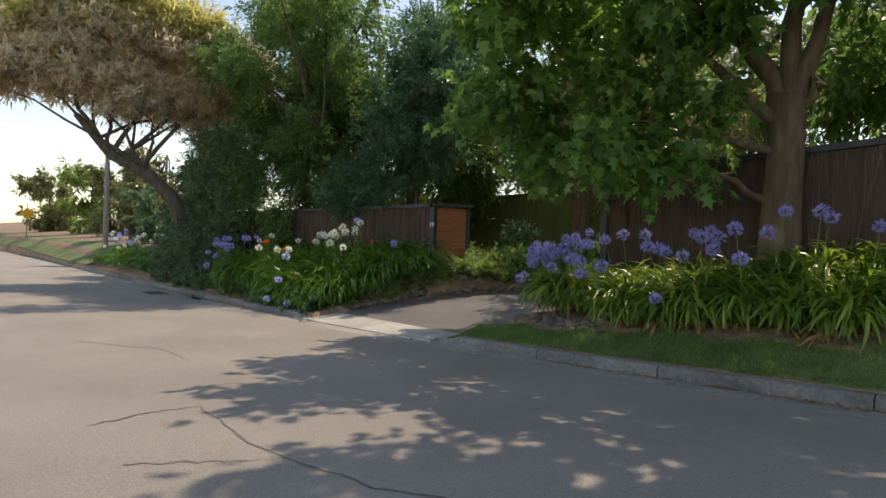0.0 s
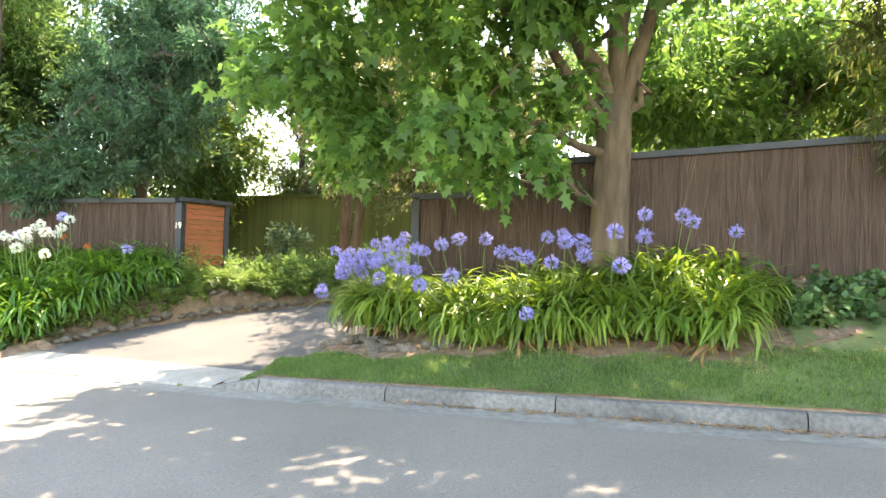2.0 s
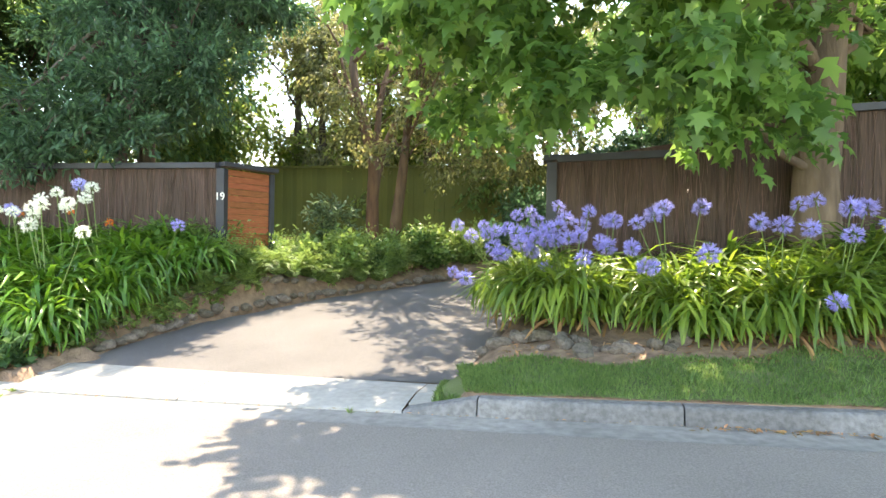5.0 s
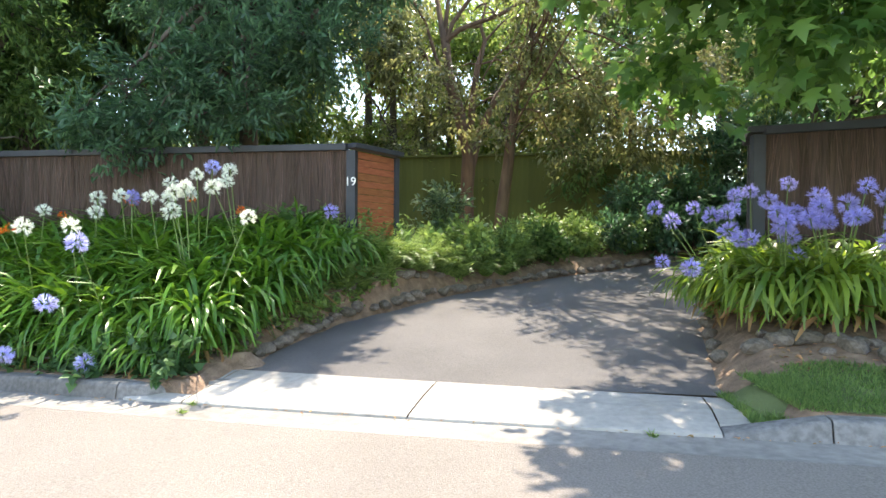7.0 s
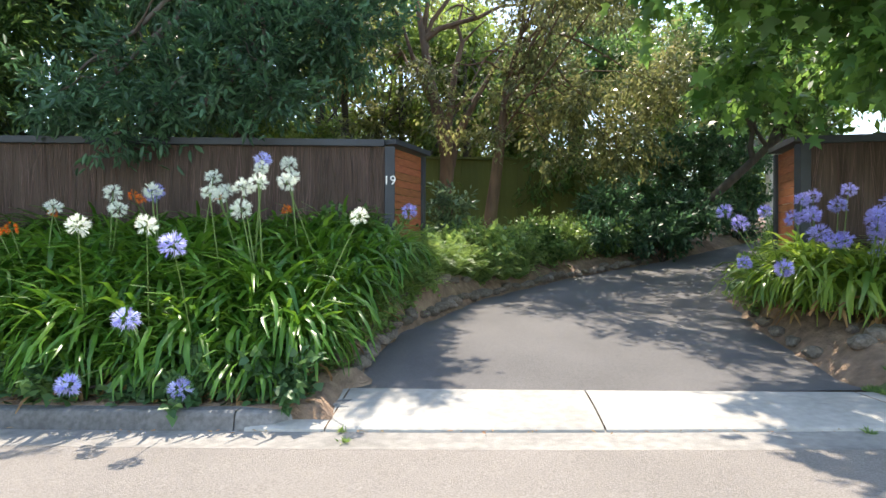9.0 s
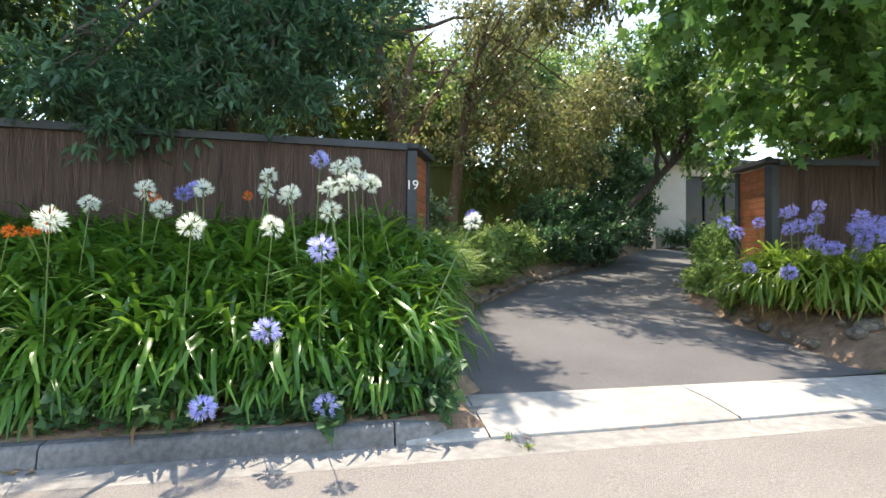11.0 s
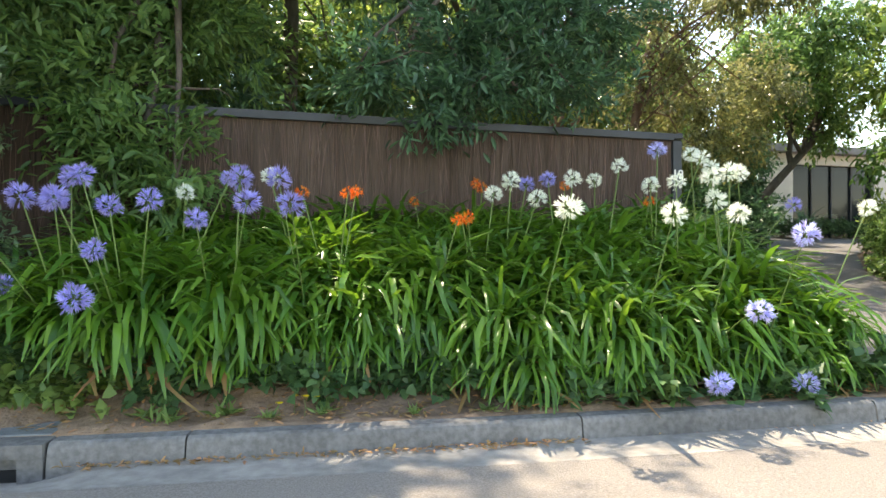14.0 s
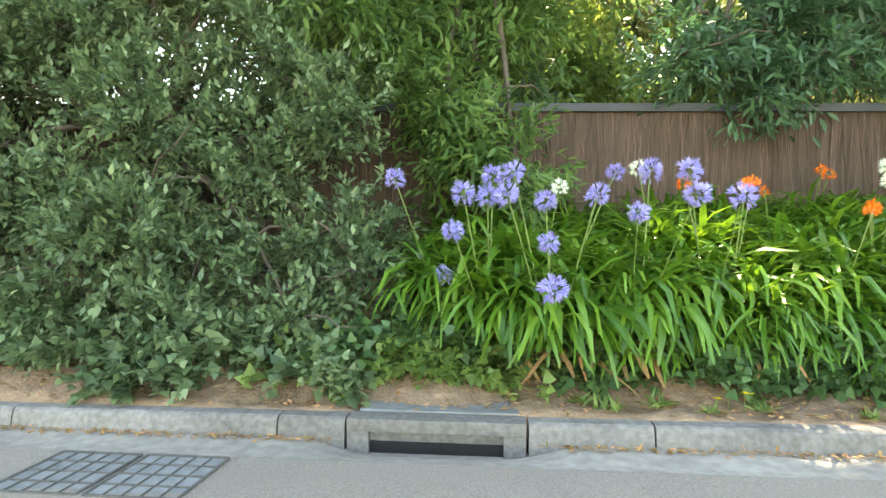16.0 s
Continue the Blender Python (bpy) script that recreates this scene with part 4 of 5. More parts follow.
SHRUB = [(-20.8, 10.4, 3.6, 1.1, 1.5), (-21.8, 10.5, 3.4, 1.1, 1.5), (-20.0, 10.4, 4.2, 1.0, 1.5), (-20.6, 9.2, 2.7, .8, 1.3), (-21.3, 9.3, 2.4, .8, 1.3), (-21.4, 9.6, 3.2, .9), (-21.8, 9.8, 4.4, 1.0), (-21.2, 9.5, 5.2, .9), (-22.6, 9.4, 2.6, 1.0), (-17.4, 7.95, 0.35, .5), (-18.3, 8.0, 0.4, .55), (-19.3, 8.1, 0.45, .6), (-20.4, 8.2, 0.5, .65), (-21.5, 8.3, 0.5, .7), (-18.8, 8.2, 1.0, .7), (-16.9, 8.3, 0.7, .45), (-17.3, 8.9, 2.2, .7), (-17.6, 8.5, 0.75, .7), (-18.6, 8.4, 0.9, .9), (-19.6, 8.6, 1.2, 1.0), (-17.9, 8.8, 1.7, .9), (-18.9, 8.8, 2.2, 1.0), (-17.9, 9.2, 2.9, 1.0), (-19.6, 9.0, 3.0, 1.0), (-18.7, 9.2, 3.9, 1.1), (-20.6, 8.6, 1.6, .9),
         (-21.5, 8.6, 1.0, .9), (-17.0, 8.6, 1.1, .55), (-20.8, 9.4, 3.8, 1.0), (-19.4, 9.4, 4.9, 1.1), (-18.0, 9.6, 4.6, 1.0)]
tree("garden_shrub", "dense grey-green shrub bulging over the kerb", "shrub", [(-18.9, 9.2, 0.3), (-18.9, 9.2, 1.2), (-18.9, 9.2, 2.6)], [0.09, 0.08, 0.05], SHRUB, M["shrub_leaf"], M["grey_bark"], KITE, 0.085, 225,
     limb_r=0.04, seed=8, spray=0.1, droop=-0.15, leaves=24)
TEA = [(-20.3, 10.6, 6.8, 1.1), (-20.2, 10.4, 8.0, 1.2), (-21.9, 5.0, 7.2, 1.4), (-22.3, 3.6, 7.0, 1.3), (-21.6, 6.4, 6.6, 1.4), (-21.4, 7.9, 6.6, 1.4), (-20.9, 9.3, 6.6, 1.2), (-22.0, 5.6, 8.6, 1.5), (-21.6, 7.3, 8.4, 1.5), (-21.0, 8.6, 8.2, 1.4), (-22.4, 4.2, 8.4, 1.2),
       (-20.6, 10.0, 7.4, 1.0), (-22.8, 2.8, 6.4, .9)]
tea = tree("tea_tree", "leaning tea tree with a grey-brown feathery crown", "tree", [(-20.5, 8.9, 0.2), (-20.55, 8.7, 1.6), (-20.8, 8.2, 2.9), (-21.1, 7.5, 3.7), (-21.6, 6.4, 4.3), (-22.0, 5.4, 5.6)],
     [0.3, 0.26, 0.24, 0.22, 0.17, 0.1], TEA, M["tea"], M["grey_bark"], LANCE, 0.28, 76, limb_r=0.09, seed=9, spray=0.3, droop=-0.1, leaves=46, start=0.6)
TEA_TOP = [(-21.9, 5.2, 9.4, 1.3), (-21.4, 7.2, 9.6, 1.4), (-20.9, 8.8, 9.2, 1.3), (-22.4, 3.9, 8.8, 1.0), (-21.0, 9.8, 8.2, 1.0), (-21.4, 6.4, 10.6, 1.2)]
tea_v, tea_f = crown_leaves([(q[0] + 20.5, q[1] - 8.9, q[2] - 0.2, q[3]) for q in TEA_TOP], 95, LANCE, 0.26, 0.3, -0.1, 2.2, 40, 77)
part_me("upper_crown", mesh_of("upper_crown", tea_v, tea_f, M["tea_top"]), tea, "fresh yellow-green tips")
GARDEN_A = [(-9.0, 15.2, 7.2, 1.3), (-7.6, 15.6, 7.9, 1.5), (-10, 16, 7.6, 1.4), (-9.6, 15.6, 5.6, .8), (-6.4, 15.2, 6.6, 1.1)]
tree("garden_tree", "fork-trunked garden tree with sparse sunlit foliage", "tree", [(-8.5, 15.6, 0.8), (-8.5, 15.6, 2.4), (-8.45, 15.6, 3.2), (-8.9, 15.4, 5.0), (-9.2, 15.3, 6.8)], [0.19, 0.16, 0.17, 0.1, 0.05],
     GARDEN_A, M["olive_leaf"], M["red_bark"], KITE, 0.12, 17, seed=12, extra_limbs=[((-8.4, 15.6, 3.0), (-7.2, 15.4, 5.6), 0.11), ((-8.4, 15.6, 3.1), (-8.1, 15.8, 6.8), 0.11)])
# first six dense clumps are added high out of view to shade the driveway
GARDEN_B = [(-6.6, 12.2, 5.6, .55, 4), (-5.5, 12.0, 5.8, .55, 4), (-6.1, 11.6, 6.2, .5, 4), (-4.9, 10.9, 6.4, .5, 4), (-6.4, 10.9, 7.2, .55, 4), (-5.4, 10.5, 6.8, .5, 4), (-7.2, 14.0, 4.4, 1.0), (-6.4, 14.2, 3.4, .9), (-5.6, 14.6, 4.6, 1.2), (-7.0, 13.6, 6.0, .8, 2), (-6.0, 13.9, 3.9, .9, 1.6), (-5.0, 14.2, 3.2, .9, 1.6), (-4.0, 14.4, 4.6, 1.0, 1.4), (-6.8, 13.8, 5.0, .8, 1.4),
            (-5.4, 13.8, 6.4, .9, 2), (-4.4, 14.8, 3.6, 1.1), (-3.4, 15.4, 5.2, 1.4), (-6.2, 13.4, 2.8, .6), (-4.6, 14.4, 8.0, 1.4), (-8.4, 14.0, 3.8, .7), (-8.9, 14.3, 4.7, .8), (-7.6, 13.7, 3.3, .6)]
tree("garden_tree", "glossy olive-green garden tree above the driveway", "tree", [(-7.65, 14.3, 0.7), (-7.6, 14.3, 1.8), (-7.5, 14.3, 2.7), (-7.3, 14.2, 4.4), (-6.9, 14.2, 6.0)], [0.15, 0.13, 0.11, 0.08, 0.04],
     GARDEN_B, M["olive_leaf"], M["red_bark"], KITE, 0.12, 42, limb_r=0.035, seed=13, leaves=24)
GARDEN_C = [(-0.5, 17.5, 5.5, 1.5), (1.5, 18.0, 5.2, 1.4), (-1.8, 16.8, 6.2, 1.5), (0.5, 17.0, 7.4, 1.8), (2.5, 18.5, 6.8, 1.6), (1.2, 17.4, 4.4, .7)]
tree("garden_tree", "leaning garden tree with light green foliage near the house", "tree", [(-2.4, 17.0, 1.2), (-2.0, 17.0, 2.0), (-0.8, 17.2, 3.0), (0.6, 17.4, 4.2), (1.2, 17.6, 5.4)], [0.14, 0.13, 0.12, 0.09, 0.05],
     GARDEN_C, M["mid_leaf"], M["grey_bark"], KITE, 0.17, 60, seed=14, leaves=24)
CYPRESS = [(2.9, 9.6, 5.4, 1.1), (1.9, 9.0, 4.6, .6), (1.9, 8.5, 3.3, .4), (2.9, 9.0, 4.2, .8), (3.6, 9.4, 5.2, 1.3), (3.2, 8.6, 3.4, .8), (4.5, 9.0, 4.2, 1.1), (3.4, 9.6, 7.2, 1.4), (2.2, 8.4, 2.9, .45)]
tree("cypress_tree", "dark drooping cypress over a brush fence", "tree", [(3.2, 10.2, 1.2), (3.2, 10.2, 3.0), (3.1, 10.1, 6.0), (3.0, 10.0, 8.0)], [0.22, 0.2, 0.14, 0.06],
     CYPRESS, M["conifer"], M["red_bark"], LANCE, 0.16, 62, seed=15, spray=0.3, droop=0.5, leaves=40)
far_rnd = random.Random(5)
FAR = [(-17.6, 12.9, 11, "mid_leaf"), (-14.6, 14.4, 11, "mid_leaf"), (-9.8, 21.0, 8, "lit_leaf"), (-6.2, 21.2, 7.5, "lit_leaf"), (2.0, 12.6, 6, "maple"), (-17.0, 13.8, 6, "dark_leaf"), (-15.2, 17.2, 6.5, "lit_leaf"), (-18.5, 13.0, 7, "dark_leaf"), (-14, 18, 7, "lit_leaf"), (-18, 17, 8, "dark_leaf"), (-11.5, 20, 8, "lit_leaf"), (-8, 22, 9, "lit_leaf"), (-4, 21, 9, "olive_leaf"), (-0.5, 24, 9, "lit_leaf"), (2.5, 15, 7, "lit_leaf"), (5, 13.5, 7, "lit_leaf"),
       (8, 14, 8, "lit_leaf"), (11, 12, 8, "lit_leaf"), (7, 26, 10, "lit_leaf"), (13, 22, 10, "olive_leaf"), (-21, 14, 12, "dark_leaf"), (-26, 13, 10, "dark_leaf"), (-24, 16, 13, "dark_leaf"), (0.2, 12.8, 6, "maple"), (5, 29, 9, "mid_leaf"), (1.5, 27, 9, "olive_leaf"), (9.5, 29, 9, "mid_leaf"), (-12.2, 19.6, 9, "olive_leaf"), (-7.8, 19.3, 6.5, "lit_leaf"), (-4.6, 19.5, 6.5, "mid_leaf"), (-13, 26, 11, "lit_leaf"), (-20, 24, 10, "lit_leaf"), (-10.2, 24, 9, "lit_leaf"), (-6, 25, 9, "lit_leaf")]
for i, (x, y, h, mat) in enumerate(FAR):
    bl = [(x + far_rnd.uniform(-1.9, 1.9), y + far_rnd.uniform(-1.5, 1.5), 0.9 + h * far_rnd.uniform(0.28, 1.0), far_rnd.uniform(0.9, 1.6)) for _ in range(11)]
    z0 = float(land_z(x, y)) - 0.1
    tree("background_tree", "sunlit leafy tree beyond the fence", "tree", [(x, y, z0), (x + 0.1, y, z0 + h * 0.4), (x, y + 0.1, z0 + h * 0.85)], [0.17, 0.12, 0.05], bl, M[mat], M["grey_bark"], KITE, 0.2, 19 if mat == "lit_leaf" else 22,
         limb_r=0.05, seed=50 + i, spray=0.34, leaves=22, group="trees beyond the fence")

# ---- house and back fence ----
house = thing("house", "white rendered single-storey house with a dark glazed opening", "house")
HY = 22.0
for x0, x1, z0, z1 in [(3.05, 4.45, 1.2, 4.75), (8.5, 12.5, 1.2, 4.75), (4.45, 8.5, 4.35, 4.75)]:
    part_me("wall", box(x1 - x0, 0.25, z1 - z0, 0.01, M["white_paint"], "wall", ((x0 + x1) / 2, HY, (z0 + z1) / 2)), house)
part_me("roof", box(9.9, 5.0, 0.3, 0.04, M["roof"], "roof", (7.8, HY + 2.0, 4.9)), house, "flat grey metal roof")
win = part_me("window", box(4.05, 0.03, 3.15, 0, M["glass"], "window", (6.475, HY + 0.1, 2.78)), house, "dark glass doors")
for i in range(5):
    part_me("mullion", box(0.07, 0.09, 3.15, 0.006, M["charcoal"], "mullion", (4.5 + i * 0.99, HY + 0.06, 2.78)), win)
bf = thing("paling_fence", "olive green timber paling fence behind the garden", "fence")
pal = box(0.160, 0.02, 2.6, 0.003, M["back_fence"], "paling")
for i in range(122):
    part_me("paling", pal, bf, loc=(-21.0 + 0.152 * i, 17.7 + 0.024 * (i % 2), 2.2 + 0.01 * math.sin(i * 2.3)))
part_me("top_rail", rail((-21.1, 17.68, 3.52), (-2.5, 17.68, 3.52), 0.1, 0.06, M["back_fence"], "top_rail"), bf)

# ---- flower heads ----
HEADS_WHITE = [(-9.57, 7.23, 1.34), (-12.53, 6.91, 1.26), (-12.32, 8.59, 1.65), (-12.14, 8.35, 1.46), (-11.79, 8.33, 1.65), (-11.70, 6.92, 1.24), (-11.25, 8.90, 1.72), (-11.22, 8.45, 1.81), (-11.17, 6.90, 1.25), (-11.03, 7.82, 1.59), (-10.61, 8.03, 1.85), (-10.70, 7.71, 1.43), (-10.33, 7.88, 1.70), (-10.71, 7.77, 1.63), (-10.55, 7.72, 1.68), (-10.43, 8.41, 1.95), (-10.36, 8.20, 1.79), (-11.06, 8.17, 1.60), (-12.65, 8.14, 1.47), (-15.25, 8.50, 1.45), (-14.57, 8.50, 1.61)]
HEADS_PALE = [(-10.73, 8.54, 2.01), (-10.85, 6.62, 1.09), (-11.2, 6.66, 0.55), (-11.58, 6.60, 0.08), (-10.81, 6.66, 0.03)]
HEADS_BLUE = [(-9.18, 8.38, 1.46), (-16.62, 7.84, 1.45), (-16.19, 7.37, 1.05), (-16.25, 7.78, 0.73), (-15.56, 7.30, 0.97), (-15.58, 7.05, 0.69), (-16.11, 7.67, 1.33), (-15.93, 7.71, 1.31), (-15.82, 7.43, 1.30), (-15.75, 7.66, 1.48), (-15.88, 7.87, 1.48), (-15.54, 7.53, 1.26), (-15.24, 7.30, 1.29), (-14.97, 7.31, 1.17), (-14.86, 8.18, 1.54), (-14.74, 7.74, 1.50), (-14.47, 7.70, 1.50), (-14.64, 7.17, 1.28), (-14.37, 7.15, 1.27), (-12.04, 8.88, 1.65), (-11.90, 8.66, 1.68)]
HEADS_ORANGE = [(-13.95, 7.90, 1.42), (-13.88, 7.95, 1.44), (-13.20, 9.00, 1.46), (-13.01, 7.90, 1.22), (-12.94, 7.97, 1.25), (-12.38, 9.31, 1.65), (-12.46, 9.30, 1.70), (-10.57, 8.92, 1.51), (-11.45, 9.22, 1.69), (-14.30, 8.20, 1.45), (-13.08, 7.77, 1.22)]
HEADS_BANK_A = [(-2.31, 6.40, 0.84), (-0.90, 6.96, 0.82), (-5.60, 8.40, 0.93), (-5.42, 8.00, 0.88), (-5.42, 8.80, 1.38), (-5.03, 7.81, 1.16), (-4.68, 7.69, 1.19), (-4.72, 7.71, 1.38), (-5.17, 8.22, 1.40), (-4.84, 8.58, 1.63), (-4.95, 8.30, 1.46), (-5.08, 8.05, 1.42), (-4.55, 7.90, 1.42), (-4.40, 7.75, 1.46), (-4.30, 8.00, 1.56), (-4.60, 8.35, 1.55), (-4.15, 7.80, 1.48), (-4.45, 7.55, 1.32), (-4.20, 7.50, 1.36), (-4.00, 7.40, 1.30), (-3.90, 7.70, 1.52), (-3.75, 7.15, 1.26), (-3.62, 6.85, 1.08), (-3.19, 6.70, 1.20)]
HEADS_BANK_B = [(-3.86, 7.52, 1.52), (-3.34, 7.67, 1.67), (-2.98, 7.63, 1.67), (-2.67, 6.99, 1.49), (-2.50, 6.92, 1.47), (-2.35, 6.76, 1.43), (-2.08, 6.63, 1.38), (-2.18, 7.34, 1.69), (-2.00, 7.42, 1.73), (-1.95, 6.92, 1.62),
                (-1.78, 7.00, 1.63), (-1.74, 6.69, 1.47), (-1.38, 6.46, 1.36), (-1.44, 6.46, 1.71), (-1.14, 6.63, 1.67), (-1.09, 7.23, 1.95), (-0.71, 7.09, 1.94), (-0.61, 7.08, 1.86), (-0.17, 7.13, 1.76), (-5.10, 7.95, 1.24),
                (-4.77, 7.61, 1.27), (-4.54, 7.49, 1.32)]
HEADS_BANK_C = [(-5.60, 8.80, 1.51), (-4.85, 7.50, 1.40), (-4.68, 8.63, 1.67), (-4.35, 8.53, 1.74), (-4.51, 7.47, 1.44), (-3.68, 7.26, 1.49), (-3.77, 7.06, 1.24), (-3.96, 7.22, 1.26), (-3.65, 7.01, 1.07),
                (-4.81, 7.42, 1.30), (-4.63, 7.41, 1.34), (-4.32, 7.35, 1.34), (-4.20, 7.08, 1.15), (-4.97, 7.77, 1.17), (-4.52, 7.91, 1.02), (-5.25, 8.6, 1.50), (-4.1, 7.6, 1.62), (-3.5, 7.4, 1.58)]
# a far bed further down the street
for i in range(16):
    px, py = from_kerb(-24.2 - 0.55 * i + 0.2 * (i % 3), 0.75 + 0.5 * (i % 3))
    clump(px, py, 0.95, 300 + i, "distant strap-leaved lily clump beside the kerb")
seed = 0
for heads, kind, big in [(HEADS_WHITE, "cream", 1.12), (HEADS_PALE, "mixed", 1.12), (HEADS_BLUE, "violet", 1.1), (HEADS_ORANGE, "orange", 1.0), (HEADS_BANK_A, "violet", 1.15), (HEADS_BANK_B, "violet", 1.15), (HEADS_BANK_C, "violet", 1.1)]:
    for x, y, z in heads:
        flower(x, y, z, kind, seed, big * (0.88 + 0.24 * ((seed * 29) % 10) / 10))
        seed += 1
far_r = random.Random(3)
for i in range(34):
    px, py = from_kerb(-24.0 - 9 * far_r.random(), 0.6 + 1.4 * far_r.random())
    flower(px, py, float(land_z(px, py)) + far_r.uniform(0.75, 1.25), "mixed" if i % 3 else "cream", i, 1.15)


# ---- low planting ----
def mound(name, label, category, blobs, leaf, mat, size, per_m3, seed, spray=0.14, droop=0.0, leaves=18, group="", squash=0.8):
    """A low bush: a few stems under a dense uneven crown."""
    x, y = blobs[0][:2]
    z = float(land_z(x, y))
    t = thing(name, label, category, (x, y, z), group)
    segs = []
    for j, b in enumerate(blobs[:5]):
        segs.append(tube(curve_pts((0, 0, -0.02), (b[0] - x, b[1] - y, b[2] - z), 0.04, 4, 0.02, seed + j), [0.016, 0.014, 0.011, 0.009, 0.006], 5))
    v, f = join(segs)
    part_me("stem", mesh_of("stem", [tuple(p) for p in v], f, M["grey_bark"], smooth=True), t, "thin woody stems")
    V, F = crown_leaves([(b[0] - x, b[1] - y, b[2] - z, b[3]) for b in blobs], per_m3, leaf, size, spray, droop, 2.0, leaves, seed, squash)
    part_me("foliage", mesh_of("foliage", V, F, mat), t)
    return t


def fern_mesh(seed, fronds=26):
    r = np.random.default_rng(seed)
    C, D, U, S = [], [], [], []
    for i in range(fronds):
        a = r.random() * 6.28
        L = 0.55 * (0.6 + 0.6 * r.random())
        rise, bend = r.uniform(0.7, 1.4), r.uniform(0.8, 1.8)
        p = np.array([0.0, 0, 0])
        n = 16
        for k in range(n):
            t = k / n
            g = rise - bend * t ** 1.4
            d = np.array([math.cos(a) * math.cos(g), math.sin(a) * math.cos(g), math.sin(g)])
            p = p + d * L / n
            side = np.array([-math.sin(a), math.cos(a), 0])
            for s in (-1, 1):
                C.append(p.copy())
                D.append(side * s + d * 0.5)
                U.append(np.cross(d, side) * -1 + np.array([0, 0, 0.3]))
                S.append(0.11 * (1 - t) ** 0.7 + 0.015)
    return scatter(LANCE[0], LANCE[1], np.array(C), np.array(D), np.array(U), np.array(S))


FERNS = []
for i in range(3):
    fv, ff = fern_mesh(70 + i)
    FERNS.append(mesh_of("frond", fv, ff, M["fern"]))
pr = random.Random(21)
for i in range(84):
    y = 8.3 + 4.6 * pr.random() ** 0.9
    x = float(drive_left(y)) - 0.26 - 1.0 * pr.random()
    t = thing("fern", "bright green fern with arching fronds beside the driveway", "fern", (x, y, float(land_z(x, y)) - 0.01), "ferns along the driveway")
    t.rotation_euler, t.scale = (0, 0, i * 1.7), (0.9 + 0.5 * pr.random(),) * 3
    part_me("frond", FERNS[i % 3], t)
for i in range(22):
    y = 9.3 + 7.5 * (i + pr.random()) / 22
    x = float(drive_left(y)) - 0.75 - 0.9 * (i % 2) - 0.3 * pr.random()
    z = float(land_z(x, y))
    bl = [(x + pr.uniform(-0.35, 0.35), y + pr.uniform(-0.35, 0.35), z + pr.uniform(0.15, 0.55), pr.uniform(0.28, 0.42)) for _ in range(5)]
    mound("garden_shrub", "low leafy green shrub edging the driveway", "shrub", bl, KITE if i % 3 else IVY, M["fern"] if i % 4 else M["mid_leaf"], 0.09, 330, 200 + i, group="low shrubs along the driveway")
mound("garden_shrub", "glossy pale-tipped shrub behind the slat screen", "shrub", [(-8.7, 12.6, 1.3, .5), (-8.5, 12.6, 1.8, .45), (-8.9, 12.7, 1.0, .5), (-8.6, 12.5, 0.8, .4)], OVAL, M["shrub_leaf"], 0.12, 240, 231)
mound("garden_shrub", "dark dense shrub mass beyond the driveway bend", "shrub", [(-3.4, 15.6, 1.5, .8), (-2.6, 16.4, 1.8, .9), (-4.2, 15.2, 1.4, .7), (-1.8, 17.2, 2.0, .9), (-3.4, 16.4, 2.4, .8), (-5.2, 14.6, 1.4, .6), (-4.6, 15.8, 2.2, .8)],
      KITE, M["dark_leaf"], 0.14, 150, 232)
mound("garden_shrub", "tall dark shrub screening the house", "shrub", [(-1.6, 18.3, 2.0, .8), (-1.3, 18.6, 3.0, .9), (-2.2, 18.2, 2.6, .8), (-1.5, 18.4, 4.0, .9), (-2.4, 18.0, 3.6, .8), (-0.8, 18.7, 2.0, .65), (-0.75, 18.8, 3.0, .65), (-0.8, 18.7, 4.1, .7), (-0.7, 18.6, 5.2, .8)], KITE, M["dark_leaf"], 0.15, 130, 236)
mound("garden_shrub", "tall dark evergreen shrub at the house corner", "shrub", [(1.4, 20.8, 2.0, .8), (2.1, 21.1, 2.9, .7), (0.7, 20.6, 2.4, .8), (1.3, 20.9, 3.6, .9), (2.2, 21.2, 4.2, .7), (0.6, 20.7, 4.4, .9), (1.6, 21.0, 5.2, .9)], KITE, M["dark_leaf"], 0.16, 130, 237)
mound("clipped_hedge", "rounded clipped green hedge at the driveway's edge", "hedge", [(-2.5, 12.3, 1.0, .6), (-2.2, 12.7, 1.2, .65), (-2.8, 12.0, 0.95, .5), (-1.8, 13.2, 1.3, .65), (-2.1, 12.2, 1.35, .55), (-2.6, 12.3, 0.7, .5), (-2.4, 12.4, 1.5, .45)],
      OVAL, M["mid_leaf"], 0.075, 600, 233, 0.09)
mound("clipped_hedge", "low clipped hedge before the house windows", "hedge", [(3.2 + 0.55 * i, 21.35, 1.85, .42) for i in range(11)], OVAL, M["ivy"], 0.09, 320, 234, 0.1)
mound("garden_shrub", "green shrubs growing against the driveway's far side", "shrub", [(1.0, 13.2, 1.4, .7), (0.9, 13.8, 1.5, .8), (1.2, 15.2, 1.8, .9), (2.8, 16.6, 2.1, .9), (1.6, 13.6, 2.4, .8), (9.6, 20.5, 2.4, .9)], KITE, M["lit_leaf"], 0.13, 150, 235)
